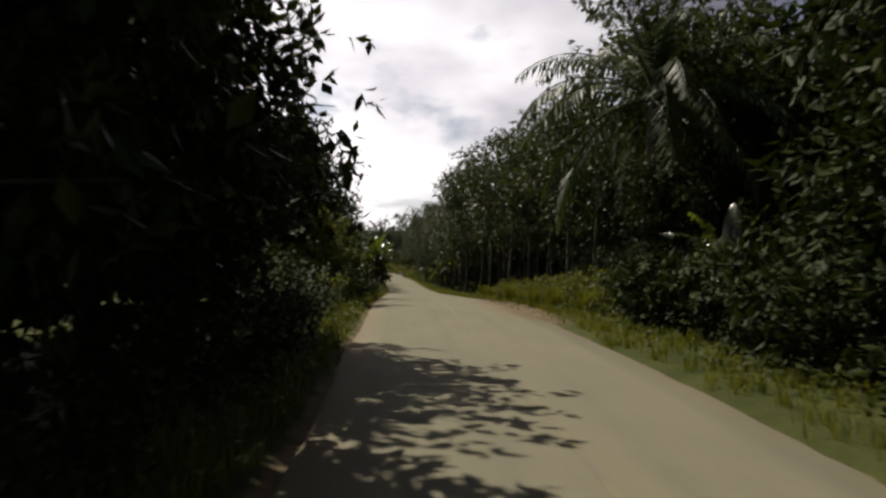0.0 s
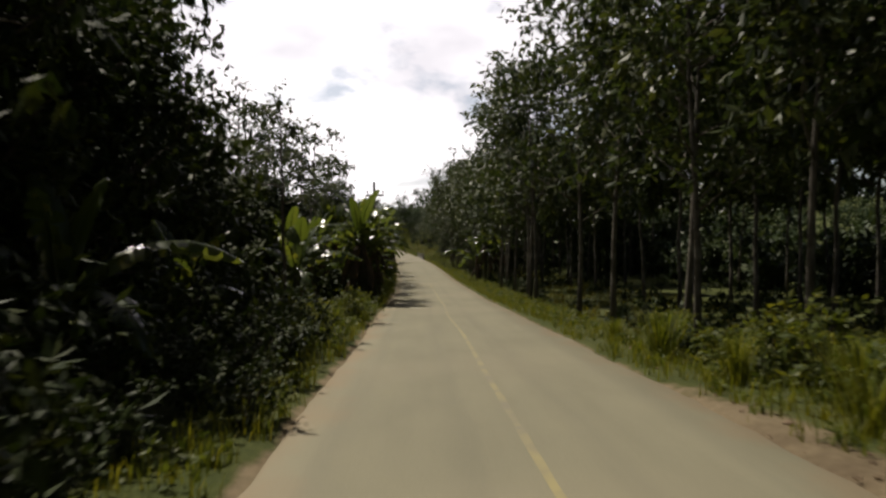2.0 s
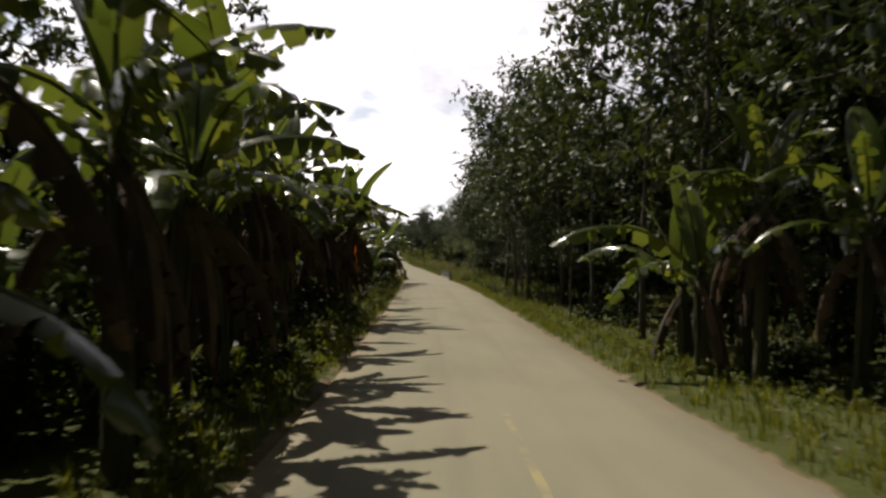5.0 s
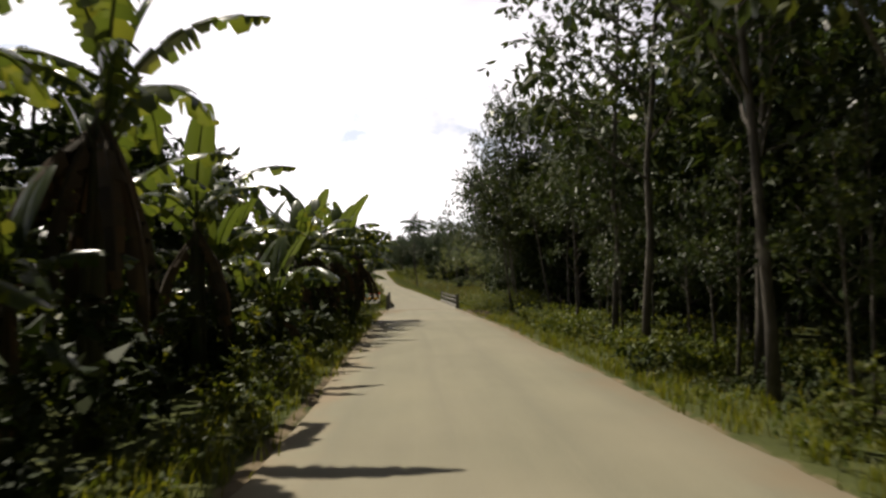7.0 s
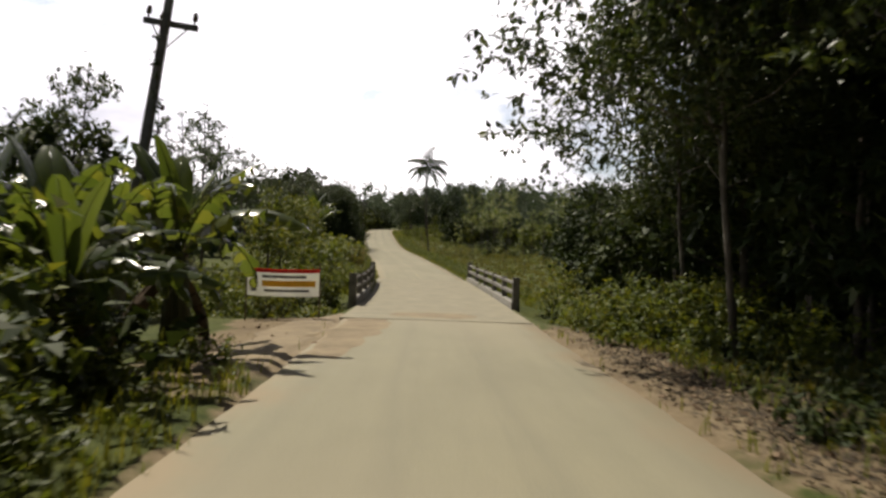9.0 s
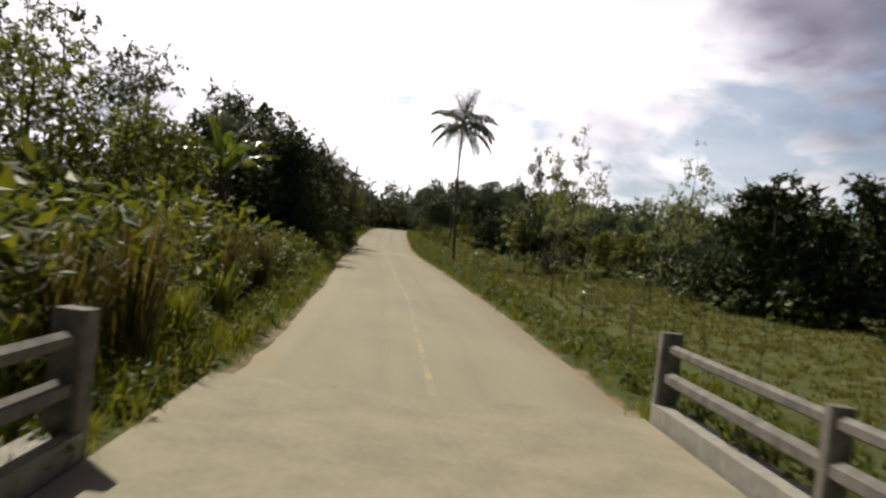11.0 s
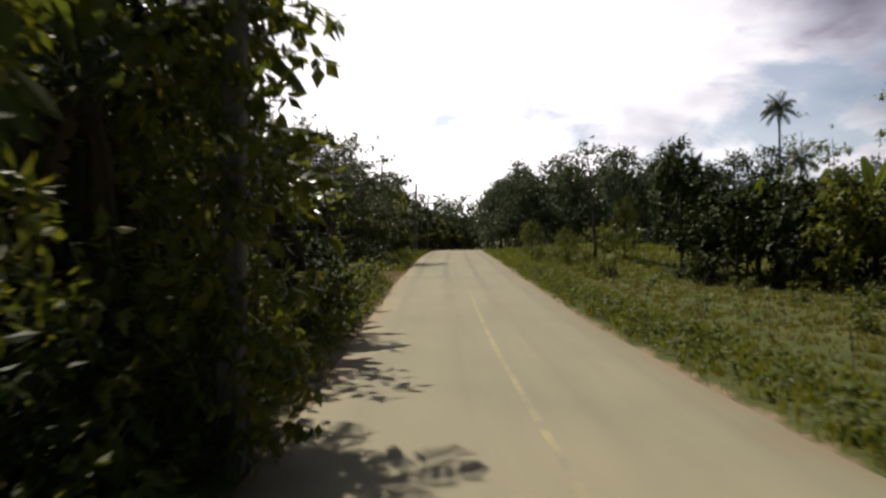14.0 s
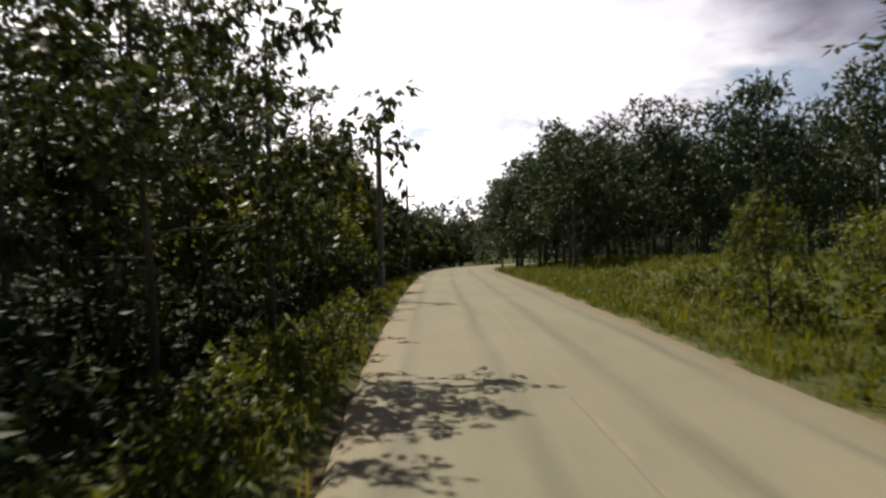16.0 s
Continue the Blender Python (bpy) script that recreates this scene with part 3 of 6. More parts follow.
# ---- trees ----
def tree_meshes(name, seed, height, girth, clear, spread, limbs, rise, leaves, size, bark, leaf, blob=0.55, lean=0.25, twigs=3, drop=0.35, cheap=False, inner=0):
    rng = np.random.RandomState(seed)
    wood, crown = Shape(), Shape()
    n = 9
    z = np.linspace(-0.25, height * 0.88, n)
    bend = rng.normal(0, lean, 2)
    path = np.stack([bend[0] * (z / height).clip(0, 1) ** 1.5 + rng.normal(0, 0.03, n) * height * 0.08, bend[1] * (z / height).clip(0, 1) ** 1.5 + rng.normal(0, 0.03, n) * height * 0.08, z], 1)
    path[:2, :2] *= 0.1
    wood.tube(path, girth * (1.0 - 0.85 * (z / height).clip(0, 1)) * np.where(z < 0.3, 1.25, 1.0), 8)
    tips, heart = [], []
    for k in range(limbs):
        u = clear + (1 - clear) * (k + rng.uniform(0, 1)) / limbs * 0.92
        zz = height * 0.88 * u
        p0 = np.array([np.interp(zz, z, path[:, 0]), np.interp(zz, z, path[:, 1]), zz])
        ang = k * 2.4 + rng.normal(0, 0.5)
        reach = spread * (1.0 - 0.55 * max(0, (u - clear) / (1 - clear))) * rng.uniform(0.7, 1.15)
        climb = rise * rng.uniform(0.7, 1.3)
        out = np.array([math.cos(ang), math.sin(ang), 0])
        t = np.linspace(0, 1, 5)
        limb = p0 + np.outer(t, out) * reach + np.outer(t ** 1.2, [0, 0, reach * climb]) + rng.normal(0, 0.05, (5, 3)) * reach * t[:, None]
        wood.tube(limb, girth * 0.38 * (1 - 0.8 * t) * (1.1 - 0.5 * u), 5)
        for q in range(twigs):
            t0 = rng.uniform(0.45, 0.95)
            b0 = p0 + out * reach * t0 + np.array([0, 0, reach * climb * t0 ** 1.2])
            w = unit(out * 0.6 + rng.normal(0, 0.7, 3) + np.array([0, 0, 0.5]))
            tw = b0 + np.outer(np.linspace(0, 1, 3), w) * reach * 0.38
            wood.tube(tw, np.array([0.14, 0.09, 0.03]) * girth, 4, False)
            tips += [tw[2], tw[1]]
        tips += [limb[4], limb[3], limb[4] * 0.5 + limb[3] * 0.5]
        heart += [limb[1], limb[2]]
    tips.append(path[-1] + np.array([0, 0, 0.4]))
    tips = np.array(tips)
    leaf_cloud(crown, rng, tips, blob, leaves, size, drop, 0.75, cheap)
    if inner:
        leaf_cloud(crown, rng, np.array(heart), blob * 0.7, inner, size * 1.25, drop, 0.9, True)
    return wood.mesh(name + "_trunk", bark, True), crown.mesh(name + "_crown", leaf)


def tree(name, label, category, group, meshes):
    ob = base(name, label, category, group)
    part("trunk", meshes[0], ob)
    part("crown", meshes[1], ob)
    return ob


def stand(ob, s, d, turn, scale=1.0, sink=0.05, up=None, tall=None):
    """The pose at which a thing stands on the ground beside the road."""
    p = spot(s, d, float(land(s, d)) - sink if up is None else up)
    m = pose(*map(float, p), 0, 0, turn) @ Matrix.Diagonal((scale, scale, tall or scale, 1))
    return m


class Kind:
    """One kind of plant: its variants, each built once and then copied to its places."""

    def __init__(self, makers):
        self.makers, self.made = makers, [None] * len(makers)

    def put(self, k, s, d, turn=0.0, scale=1.0, sink=0.05, tall=None, lean=(0, 0)):
        k = k % len(self.makers)
        m = stand(None, s, d, turn, 1.0, sink) @ pose(0, 0, 0, lean[0], lean[1], 0)
        if self.made[k] is None:
            self.made[k] = self.makers[k]()
            ob = self.made[k]
        else:
            ob = copy_thing(self.made[k], Matrix.Identity(4))
        ob.matrix_basis = m @ Matrix.Diagonal((scale, scale, tall or scale, 1))
        return ob


# ---- ground, road, lines ----
def sheet(name, ss, dd, height, material, extra=None):
    S, D = np.meshgrid(ss, dd, indexing="ij")
    v = spot(S.ravel(), D.ravel(), height(S.ravel(), D.ravel()))
    nd = len(dd)
    i, j = np.meshgrid(np.arange(len(ss) - 1), np.arange(nd - 1), indexing="ij")
    k = (i * nd + j).ravel()
    f = np.stack([k, k + 1, k + nd + 1, k + nd], 1)
    me = mesh_of(name, v, f, material, True)
    if extra is not None:
        at = me.attributes.new("bare", "FLOAT", "POINT")
        at.data.foreach_set("value", extra(S.ravel(), D.ravel()).astype(np.float32))
    return me


_side = [0.0, 1.5, 2.7, 2.95, 3.15, 3.4, 3.7, 4.0, 4.4, 4.8, 5.3, 5.9, 6.6, 7.4, 8.3, 9.4, 10.8, 12.5, 15, 18, 22, 27, 34, 44, 60, 85, 130, 200, 320, 520]
_d = np.array([-x for x in _side[:0:-1]] + _side)
_long = np.concatenate([np.arange(-78, -14, 8.0), np.arange(-14, 420, 1.5), np.arange(420, 990, 10.0)])
ground = tagged(new("ground", sheet("ground", _long, _d, land, GROUND, bare_ground)), "grassy verge, sandy soil and weedy field along the road", "ground", kind="structure")

_rs = np.arange(-70.0, 700.0, 0.6)


def ragged(n, seed, amount):
    r = np.random.RandomState(seed)
    a = np.interp(np.arange(n), np.arange(0, n + 8, 8), r.normal(0, 1, n // 8 + 2)[: len(np.arange(0, n + 8, 8))])
    b = r.normal(0, 1, n)
    return amount * (a * 0.7 + b * 0.3)


_nl = half(_rs, False) + ragged(len(_rs), 3, 0.07)
_nr = half(_rs, True) + ragged(len(_rs), 4, 0.07)
_fr = np.array([-1.0, -0.97, -0.7, -0.35, 0.0, 0.35, 0.7, 0.97, 1.0])
RS, RF = np.meshgrid(_rs, _fr, indexing="ij")
RD = np.where(RF < 0, RF * _nl[:, None], RF * _nr[:, None])
RZ = np.where(np.abs(RF) > 0.99, -0.09, 0.03 * (1 - RF ** 2) - 0.015)
rv = spot(RS.ravel(), RD.ravel(), RZ.ravel())
nk = len(_fr)
ki, kj = np.meshgrid(np.arange(len(_rs) - 1), np.arange(nk - 1), indexing="ij")
kk = (ki * nk + kj).ravel()
rme = mesh_of("road", rv, np.stack([kk, kk + 1, kk + nk + 1, kk + nk], 1), ROAD, True)
uvl = rme.uv_layers.new(name="UVMap")
vi = np.zeros(len(rme.loops), dtype=np.int32)
rme.loops.foreach_get("vertex_index", vi)
uvl.data.foreach_set("uv", np.stack([RD.ravel()[vi], RS.ravel()[vi]], 1).ravel().astype(np.float32))
road = tagged(new("road", rme), "worn grey-beige asphalt country road with sandy edges", "road", kind="structure")


def line_strip(name, s0, s1, d, width, material, label, seed):
    ss = np.arange(s0, s1, 0.7)
    r = np.random.RandomState(seed)
    wob = np.interp(ss, np.arange(s0, s1 + 9, 9.0), r.normal(0, 0.03, len(np.arange(s0, s1 + 9, 9.0))))
    a, b = d - width / 2 + wob + r.normal(0, 0.006, len(ss)), d + width / 2 + wob + r.normal(0, 0.006, len(ss))
    z = lambda q: 0.03 * (1 - (q / 2.95) ** 2) - 0.015 + 0.006
    v = np.concatenate([spot(ss, a, z(a)), spot(ss, b, z(b))])
    n = len(ss)
    f = [[i, n + i, n + i + 1, i + 1] for i in range(n - 1)]
    return tagged(new(name, mesh_of(name, v, f, material, True)), label, "road marking", kind="structure")


line_strip("centre_line", -20.0, 30.0, 0.0, 0.09, FAINT, "faded centre line rubbed nearly away", 4)
line_strip("centre_line", 30.0, 118.0, 0.0, 0.10, YELLOW, "worn yellow centre line on the road", 1)
line_strip("centre_line", 236.0, 333.0, 0.0, 0.10, YELLOW, "worn yellow centre line on the road", 2)
line_strip("centre_line", 333.0, 470.0, 0.0, 0.09, FAINT, "faded yellow centre line rubbed nearly away", 3)

# the bridge's deck: a paler slab across the road
deck = Shape()
ds = np.arange(217.5, 247.6, 1.5)
q = np.concatenate([spot(ds, np.full(len(ds), d), np.full(len(ds), z)) for d, z in ((-3.05, -0.5), (-3.05, 0.018), (0.0, 0.026), (2.95, 0.018), (2.95, -0.5))])
nd_ = len(ds)
deck.add(q, [[r * nd_ + i, (r + 1) * nd_ + i, (r + 1) * nd_ + i + 1, r * nd_ + i + 1] for r in range(4) for i in range(nd_ - 1)]
         + [[r * nd_ for r in range(5)], [r * nd_ + nd_ - 1 for r in range(4, -1, -1)]])
tagged(new("bridge_deck", deck.mesh("bridge_deck", plain_material("sandy_concrete", (0.20, 0.182, 0.125), (0.285, 0.252, 0.170), 0.85, 1.2))), "sandy concrete deck of a small bridge", "bridge", kind="structure")


def railing(s0, s1, d, count, label):
    """Square posts with two rails between them on a low kerb, following the road's line."""
    ob = base("bridge_railing", label, "railing", "railings of the bridge")
    foot = spot((s0 + s1) / 2, d, 0.0)
    ob.matrix_basis = pose(*map(float, foot))
    ss = np.linspace(s0, s1, count)
    at = spot(ss, np.full(count, d), np.zeros(count)) - foot
    for k in range(count):
        sh = Shape()
        big = k in (0, count - 1)
        w = 0.30 if big else 0.22
        sh.box(*at[k][:2], at[k][2] + (0.44 if big else 0.40), w, w, 1.62 if big else 1.5, 0.94, 0.03)
        part("post", sh.mesh("post", OLDCONCRETE), ob)
    for z, r in ((0.62, 0.10), (1.02, 0.075)):
        sh = Shape()
        sh.tube(at + np.array([0, 0, z]) + np.stack([np.zeros(count), np.zeros(count), 0.015 * np.sin(ss)], 1), [r] * count, 6)
        part("rail", sh.mesh("rail", OLDCONCRETE), ob)
    kerb = Shape()
    a, b = at + np.array([-0.17, 0, -0.15]), at + np.array([0.17, 0, -0.15])
    up = np.array([0, 0, 0.40])
    kerb.add(np.concatenate([a, a + up, b + up, b]), [[r * count + i, r * count + i + 1, (r + 1) * count + i + 1, (r + 1) * count + i] for r in range(3) for i in range(count - 1)]
             + [[0, count, 2 * count, 3 * count], [count - 1, 4 * count - 1, 3 * count - 1, 2 * count - 1]])
    part("kerb", kerb.mesh("kerb", CONCRETE), ob)
    return ob


railing(225.0, 247.5, 3.2, 6, "dark weathered concrete railing beside the bridge deck")
railing(224.0, 243.0, -3.25, 6, "dark weathered concrete railing, weeds grown against it")


# ---- banana plants ----
def banana_leaf(seed, length, width, a0, a1, tatter, stalk=0.4, sag=0.0):
    rng = np.random.RandomState(seed)
    n = 22
    u = np.linspace(0, 1, n + 1)
    ang = np.radians(a0 + (a1 - a0) * u ** 1.15)
    step = length / n
    x = np.concatenate([[0], np.cumsum(np.cos(ang[:-1]) * step)])
    z = np.concatenate([[0], np.cumsum(np.sin(ang[:-1]) * step)])
    y = 0.10 * length * rng.normal(0, 0.5) * u ** 2
    mid = np.stack([x, y, z], 1)
    st = np.array([-stalk * math.cos(ang[0]), 0, -stalk * math.sin(ang[0])])
    sh = Shape()
    sh.tube(np.concatenate([[st], mid[::3]]), np.linspace(0.045, 0.008, len(mid[::3]) + 1), 4)
    nrm = np.stack([-np.sin(ang), np.zeros(n + 1), np.cos(ang)], 1)
    wid = width * np.clip(np.sin(np.pi * np.clip(u * 0.97 + 0.015, 0, 1)), 0, 1) ** 0.42
    for sgn in (1, -1):
        i = 0
        while i < n:
            k = min(n, i + (n if not tatter else rng.randint(1, 4)))
            drop = (rng.uniform(-0.15, 0.35) if not tatter else rng.uniform(0.0, 1.25)) + sag
            ids = np.arange(i, k + 1)
            ww = wid[ids] * (1 if not tatter else rng.uniform(0.75, 1.05))
            edge = mid[ids] + np.array([0, sgn, 0]) * (ww * math.cos(drop))[:, None] - nrm[ids] * (ww * math.sin(drop))[:, None]
            half_ = mid[ids] + np.array([0, sgn, 0]) * (ww * 0.5)[:, None] + nrm[ids] * (ww * 0.10 * (1 - drop))[:, None] - nrm[ids] * (ww * 0.2 * math.sin(drop))[:, None]
            if tatter and len(ids) > 1:
                pull = 0.24 * (edge[-1] - edge[0])
                edge[0], edge[-1] = edge[0] + pull, edge[-1] - pull
            m = len(ids)
            v = np.concatenate([mid[ids], half_, edge])
            f = []
            for b in (0, m):
                f += [[b + c, b + c + 1, b + m + c + 1, b + m + c] if sgn < 0 else [b + c, b + m + c, b + m + c + 1, b + c + 1] for c in range(m - 1)]
            sh.add(v, f)
            i = k
    return sh


LEAF = [banana_leaf(11, 2.2, 0.33, 82, 46, False).mesh("leaf", BANANA, True),
        banana_leaf(12, 2.8, 0.37, 60, -14, True).mesh("leaf", BANANA, True),
        banana_leaf(13, 2.9, 0.36, 52, -42, True).mesh("leaf", BANANA, True),
        banana_leaf(14, 2.6, 0.34, 30, -66, True).mesh("leaf", BANANA, True),
        banana_leaf(15, 2.0, 0.32, 74, 20, True).mesh("leaf", BANANA, True),
        banana_leaf(16, 2.6, 0.36, 40, -30, True, 0.4, 0.3).mesh("leaf", BANANA, True)]
DRY = [banana_leaf(21, 2.3, 0.26, -38, -90, True, 0.3, 0.5).mesh("dry_leaf", DEAD, True), banana_leaf(22, 2.6, 0.24, -62, -92, True, 0.3, 0.6).mesh("dry_leaf", DEAD, True)]


def banana_maker(seed, tall, count, dry):
    def make():
        rng = np.random.RandomState(seed)
        ob = base("banana_plant", "green banana plant with broad torn leaves beside the road", "banana plant", "banana plants along the road")
        z = np.linspace(-0.2, tall, 7)
        lean = rng.normal(0, 0.12, 2)
        sh = Shape()
        pth = np.stack([lean[0] * (z / tall) ** 2, lean[1] * (z / tall) ** 2, z], 1)
        sh.tube(pth, np.interp(z, [-0.2, 0.2, tall], [0.20, 0.175, 0.09]), 9)
        for k in range(4):
            a = k * 2.2 + rng.uniform(0, 1)
            o = np.array([math.cos(a), math.sin(a), 0]) * 0.14
            sh.tube([pth[1] + o * 1.1, pth[3] + o, pth[5] + o * 0.95, pth[5] + o * 2.2 + (0, 0, 0.25)], [0.05, 0.05, 0.04, 0.012], 5)
        part("pseudostem", sh.mesh("pseudostem", STEM, True), ob)
        for k in range(count):
            a = k * 137.5 + rng.normal(0, 14)
            kind = (0, 4, 0)[k] if k < 3 else (1, 2, 5, 2, 3, 1, 3, 5)[(k + seed) % 8]
            zz = tall * (1.02 - 0.02 * k) - 0.05
            sc = rng.uniform(0.82, 1.1)
            m = pose(pth[-1][0], pth[-1][1], zz, 0, rng.normal(0, 5), a) @ Matrix.Translation((0.10, 0, 0.3)) @ Matrix.Diagonal((sc, sc, sc, 1))
            part("leaf", LEAF[kind], ob, m)
        for k in range(dry):
            m = pose(pth[-2][0], pth[-2][1], tall * 0.86, 0, 0, rng.uniform(0, 360)) @ Matrix.Translation((0.12, 0, 0.05))
            part("dry_leaf", DRY[k % 2], ob, m, "brown dry hanging leaf")
        return ob
    return make


bananas = Kind([banana_maker(31, 3.9, 11, 6), banana_maker(32, 3.2, 10, 5), banana_maker(33, 4.5, 11, 8), banana_maker(34, 1.8, 9, 1), banana_maker(35, 3.6, 12, 5)])


# ---- trees ----
rubbers = Kind([(lambda k=k: tree("rubber_tree", "tall slender rubber tree with pale bark and airy crown", "tree", "rubber trees of the plantation",
                                  tree_meshes("rubber", 100 + k, 13.4 + 0.9 * k, 0.11, 0.32, 3.7, 13, 0.75, 3400, 0.32, BARK, RUBBER, 0.72, 0.5))) for k in range(4)])
thin_rubbers = Kind([(lambda k=k: tree("rubber_tree", "slender rubber tree in the shade of the plantation", "tree", "rubber trees of the plantation",
                                       tree_meshes("back_rubber", 120 + k, 12.5 + k, 0.11, 0.38, 3.2, 9, 0.8, 2700, 0.52, BARK, RUBBER, 0.9, 0.5, 2, 0.35, True))) for k in range(3)])
broads = Kind([(lambda k=k: tree("broadleaf_tree", "dense dark broad-leaved tree overgrown with creepers", "tree", "broad-leaved trees along the road",
                                 tree_meshes("broad", 140 + k, 9.0 + k, 0.2, 0.10, 3.2, 16, 0.45, 4600, 0.30, DARKBARK, BROAD, 0.75, 0.4, inner=2400))) for k in range(3)])
domes = Kind([(lambda k=k: tree("round_tree", "round dense dark tree smothered in creepers", "tree", "round trees along the road",
                                tree_meshes("dome", 260 + k, 8.0, 0.2, 0.14, 3.9, 24, 0.32, 11000, 0.25, DARKBARK, BROAD, 0.85, 0.3, 3, 0.5, inner=5000))) for k in range(2)])
far_broads = Kind([(lambda k=k: tree("broadleaf_tree", "dense dark-green tree at the edge of the woods", "tree", "trees of the woods behind the field",
                                     tree_meshes("far_broad", 150 + k, 9.0 + k, 0.2, 0.12, 3.2, 10, 0.5, 2400, 0.53, DARKBARK, BROAD, 0.78, 0.4, 2, 0.35, True))) for k in range(3)])
spreaders = Kind([(lambda k=k: tree("spreading_tree", "spreading tree with slim forked stems over the verge", "tree", "spreading trees at the stream",
                                    tree_meshes("spreader", 170 + k, 10.5 + 0.8 * k, 0.085, 0.42, 4.0, 15, 0.55, 14000, 0.195, BARK, RUBBER, 0.74, 0.6, 4))) for k in range(2)])
sparse_rubbers = Kind([(lambda k=k: tree("rubber_tree", "slender rubber tree with a thin crown against the sky", "tree", "rubber trees of the plantation",
                                         tree_meshes("sparse", 190 + k, 12.0 + k, 0.12, 0.36, 2.3, 9, 1.0, 1500, 0.27, BARK, RUBBER, 0.5, 0.5))) for k in range(3)])
whorls = Kind([(lambda k=k: tree("roadside_tree", "slim roadside tree with level branches and drooping leaf whorls", "tree", "trees with level branches",
                                 tree_meshes("whorl", 240 + k, 6.6 + 0.6 * k, 0.075, 0.35, 2.6, 11, 0.12, 3600, 0.18, DARKBARK, RUBBER, 0.32, 0.3, 3, 0.7))) for k in range(2)])
airies = Kind([(lambda k=k: tree("tall_tree", "tall thin tree with a sparse layered crown", "tree", "tall trees behind the bananas",
                                 tree_meshes("airy", 160 + k, 15.0 + k, 0.14, 0.5, 3.0, 8, 0.25, 1200, 0.32, DARKBARK, RUBBER, 0.5, 0.8, 2))) for k in range(2)])
groves = Kind([(lambda k=k: tree("rubber_tree", "full-crowned rubber tree in a dense dark grove", "tree", "rubber trees of the grove",
                                 tree_meshes("grove", 230 + k, 10.5 + 0.6 * k, 0.12, 0.16, 2.8, 11, 0.7, 5200, 0.27, BARK, FAR, 0.8, 0.4, 2, 0.35, True))) for k in range(3)])
lights = Kind([(lambda k=k: tree("light_tree", "bright green bushy roadside tree in sunlight", "tree", "bushy trees along the road",
                                 tree_meshes("light", 180 + k, 5.5 + k, 0.10, 0.06, 2.2, 12, 0.7, 3000, 0.23, DARKBARK, BUSH, 0.55, 0.3))) for k in range(2)])
far_lights = Kind([(lambda k=k: tree("light_tree", "green bushy tree at the edge of the woods", "tree", "bushy trees along the road",
                                     tree_meshes("far_light", 180 + k, 5.5 + k, 0.10, 0.06, 2.2, 9, 0.7, 1900, 0.38, DARKBARK, BUSH, 0.6, 0.3, 2, 0.35, True))) for k in range(2)])
saplings = Kind([(lambda k=k: tree("sapling", "young rubber sapling with tufts of leaves", "tree", "saplings in the field",
                                   tree_meshes("sapling", 200 + k, 6.2 + k, 0.04, 0.46, 0.8, 10, 0.7, 640, 0.16, BARK, YOUNG, 0.20, 0.3, 1))) for k in range(3)])
seedlings = Kind([(lambda k=k: tree("seedling", "small rubber seedling planted in the field", "plant", "seedlings in the field",
                                    tree_meshes("seedling", 215 + k, 1.7 + 0.3 * k, 0.02, 0.45, 0.3, 4, 0.6, 60, 0.18, BARK, YOUNG, 0.14, 0.1, 1))) for k in range(2)])


def shrub_maker(seed, tall, wide, count, size, leaf, label, name="shrub"):
    def make():
        rng = np.random.RandomState(seed)
        ob = base(name, label, "shrub", "shrubs along the road")
        wood, crown = Shape(), Shape()
        tips = []
        for k in range(11):
            a, r = k * 2.4, wide * rng.uniform(0.25, 1.0)
            t = np.linspace(0, 1, 4)
            h = tall * rng.uniform(0.5, 1.0)
            p = np.stack([np.cos(a) * r * t ** 1.3, np.sin(a) * r * t ** 1.3, h * t - 0.1], 1) + rng.normal(0, 0.03, (4, 3))
            wood.tube(p, [0.022, 0.017, 0.012, 0.005], 4)
            tips += [p[1], p[2], p[3], p[3]]
        leaf_cloud(crown, rng, np.array(tips), 0.20 * (tall + wide) * 0.6, count, size, 0.25, 0.8)
        part("branchwork", wood.mesh("branchwork", DARKBARK), ob)
        part("foliage", crown.mesh("foliage", leaf), ob)
        return ob
    return make


# the last two carry shade in a darker leaf colour
shrubs = Kind([shrub_maker(300, 1.3, 0.9, 370, 0.21, BUSH, "low green shrub growing on the verge"), shrub_maker(301, 2.0, 1.1, 480, 0.24, BUSH, "green shrub growing on the verge"),
               shrub_maker(302, 1.0, 1.2, 370, 0.24, BROAD, "low shrub with leaves coloured dark to stand in for shade"), shrub_maker(303, 2.8, 1.4, 680, 0.28, BROAD, "tall shrub beside the road, leaves coloured dark for shade")])


def reed_maker(seed, tall, count, leaf, label):
    def make():
        rng = np.random.RandomState(seed)
        ob = base("reed_clump", label, "tall grass", "clumps of tall grass")
        sh = Shape()
        for k in range(count):
            a, r0 = rng.uniform(0, 6.28), rng.uniform(0, 0.45)
            h, o = tall * rng.uniform(0.6, 1.1), rng.uniform(0.1, 0.55)
            w = np.array([math.cos(a), math.sin(a), 0])
            s_ = np.array([-w[1], w[0], 0]) * rng.uniform(0.012, 0.028)
            b = w * r0
            p = [b - (0, 0, 0.1), b + w * o * 0.3 + (0, 0, h * 0.55), b + w * o + (0, 0, h * 0.92), b + w * (o + 0.35) + (0, 0, h * 0.86)]
            v = [p[0] - s_, p[0] + s_, p[1] - s_, p[1] + s_, p[2] - s_ * 0.7, p[2] + s_ * 0.7, p[3]]
            sh.add(v, [[0, 1, 3, 2], [2, 3, 5, 4], [4, 5, 6]])
        part("tuft", sh.mesh("tuft", leaf), ob)
        return ob
    return make


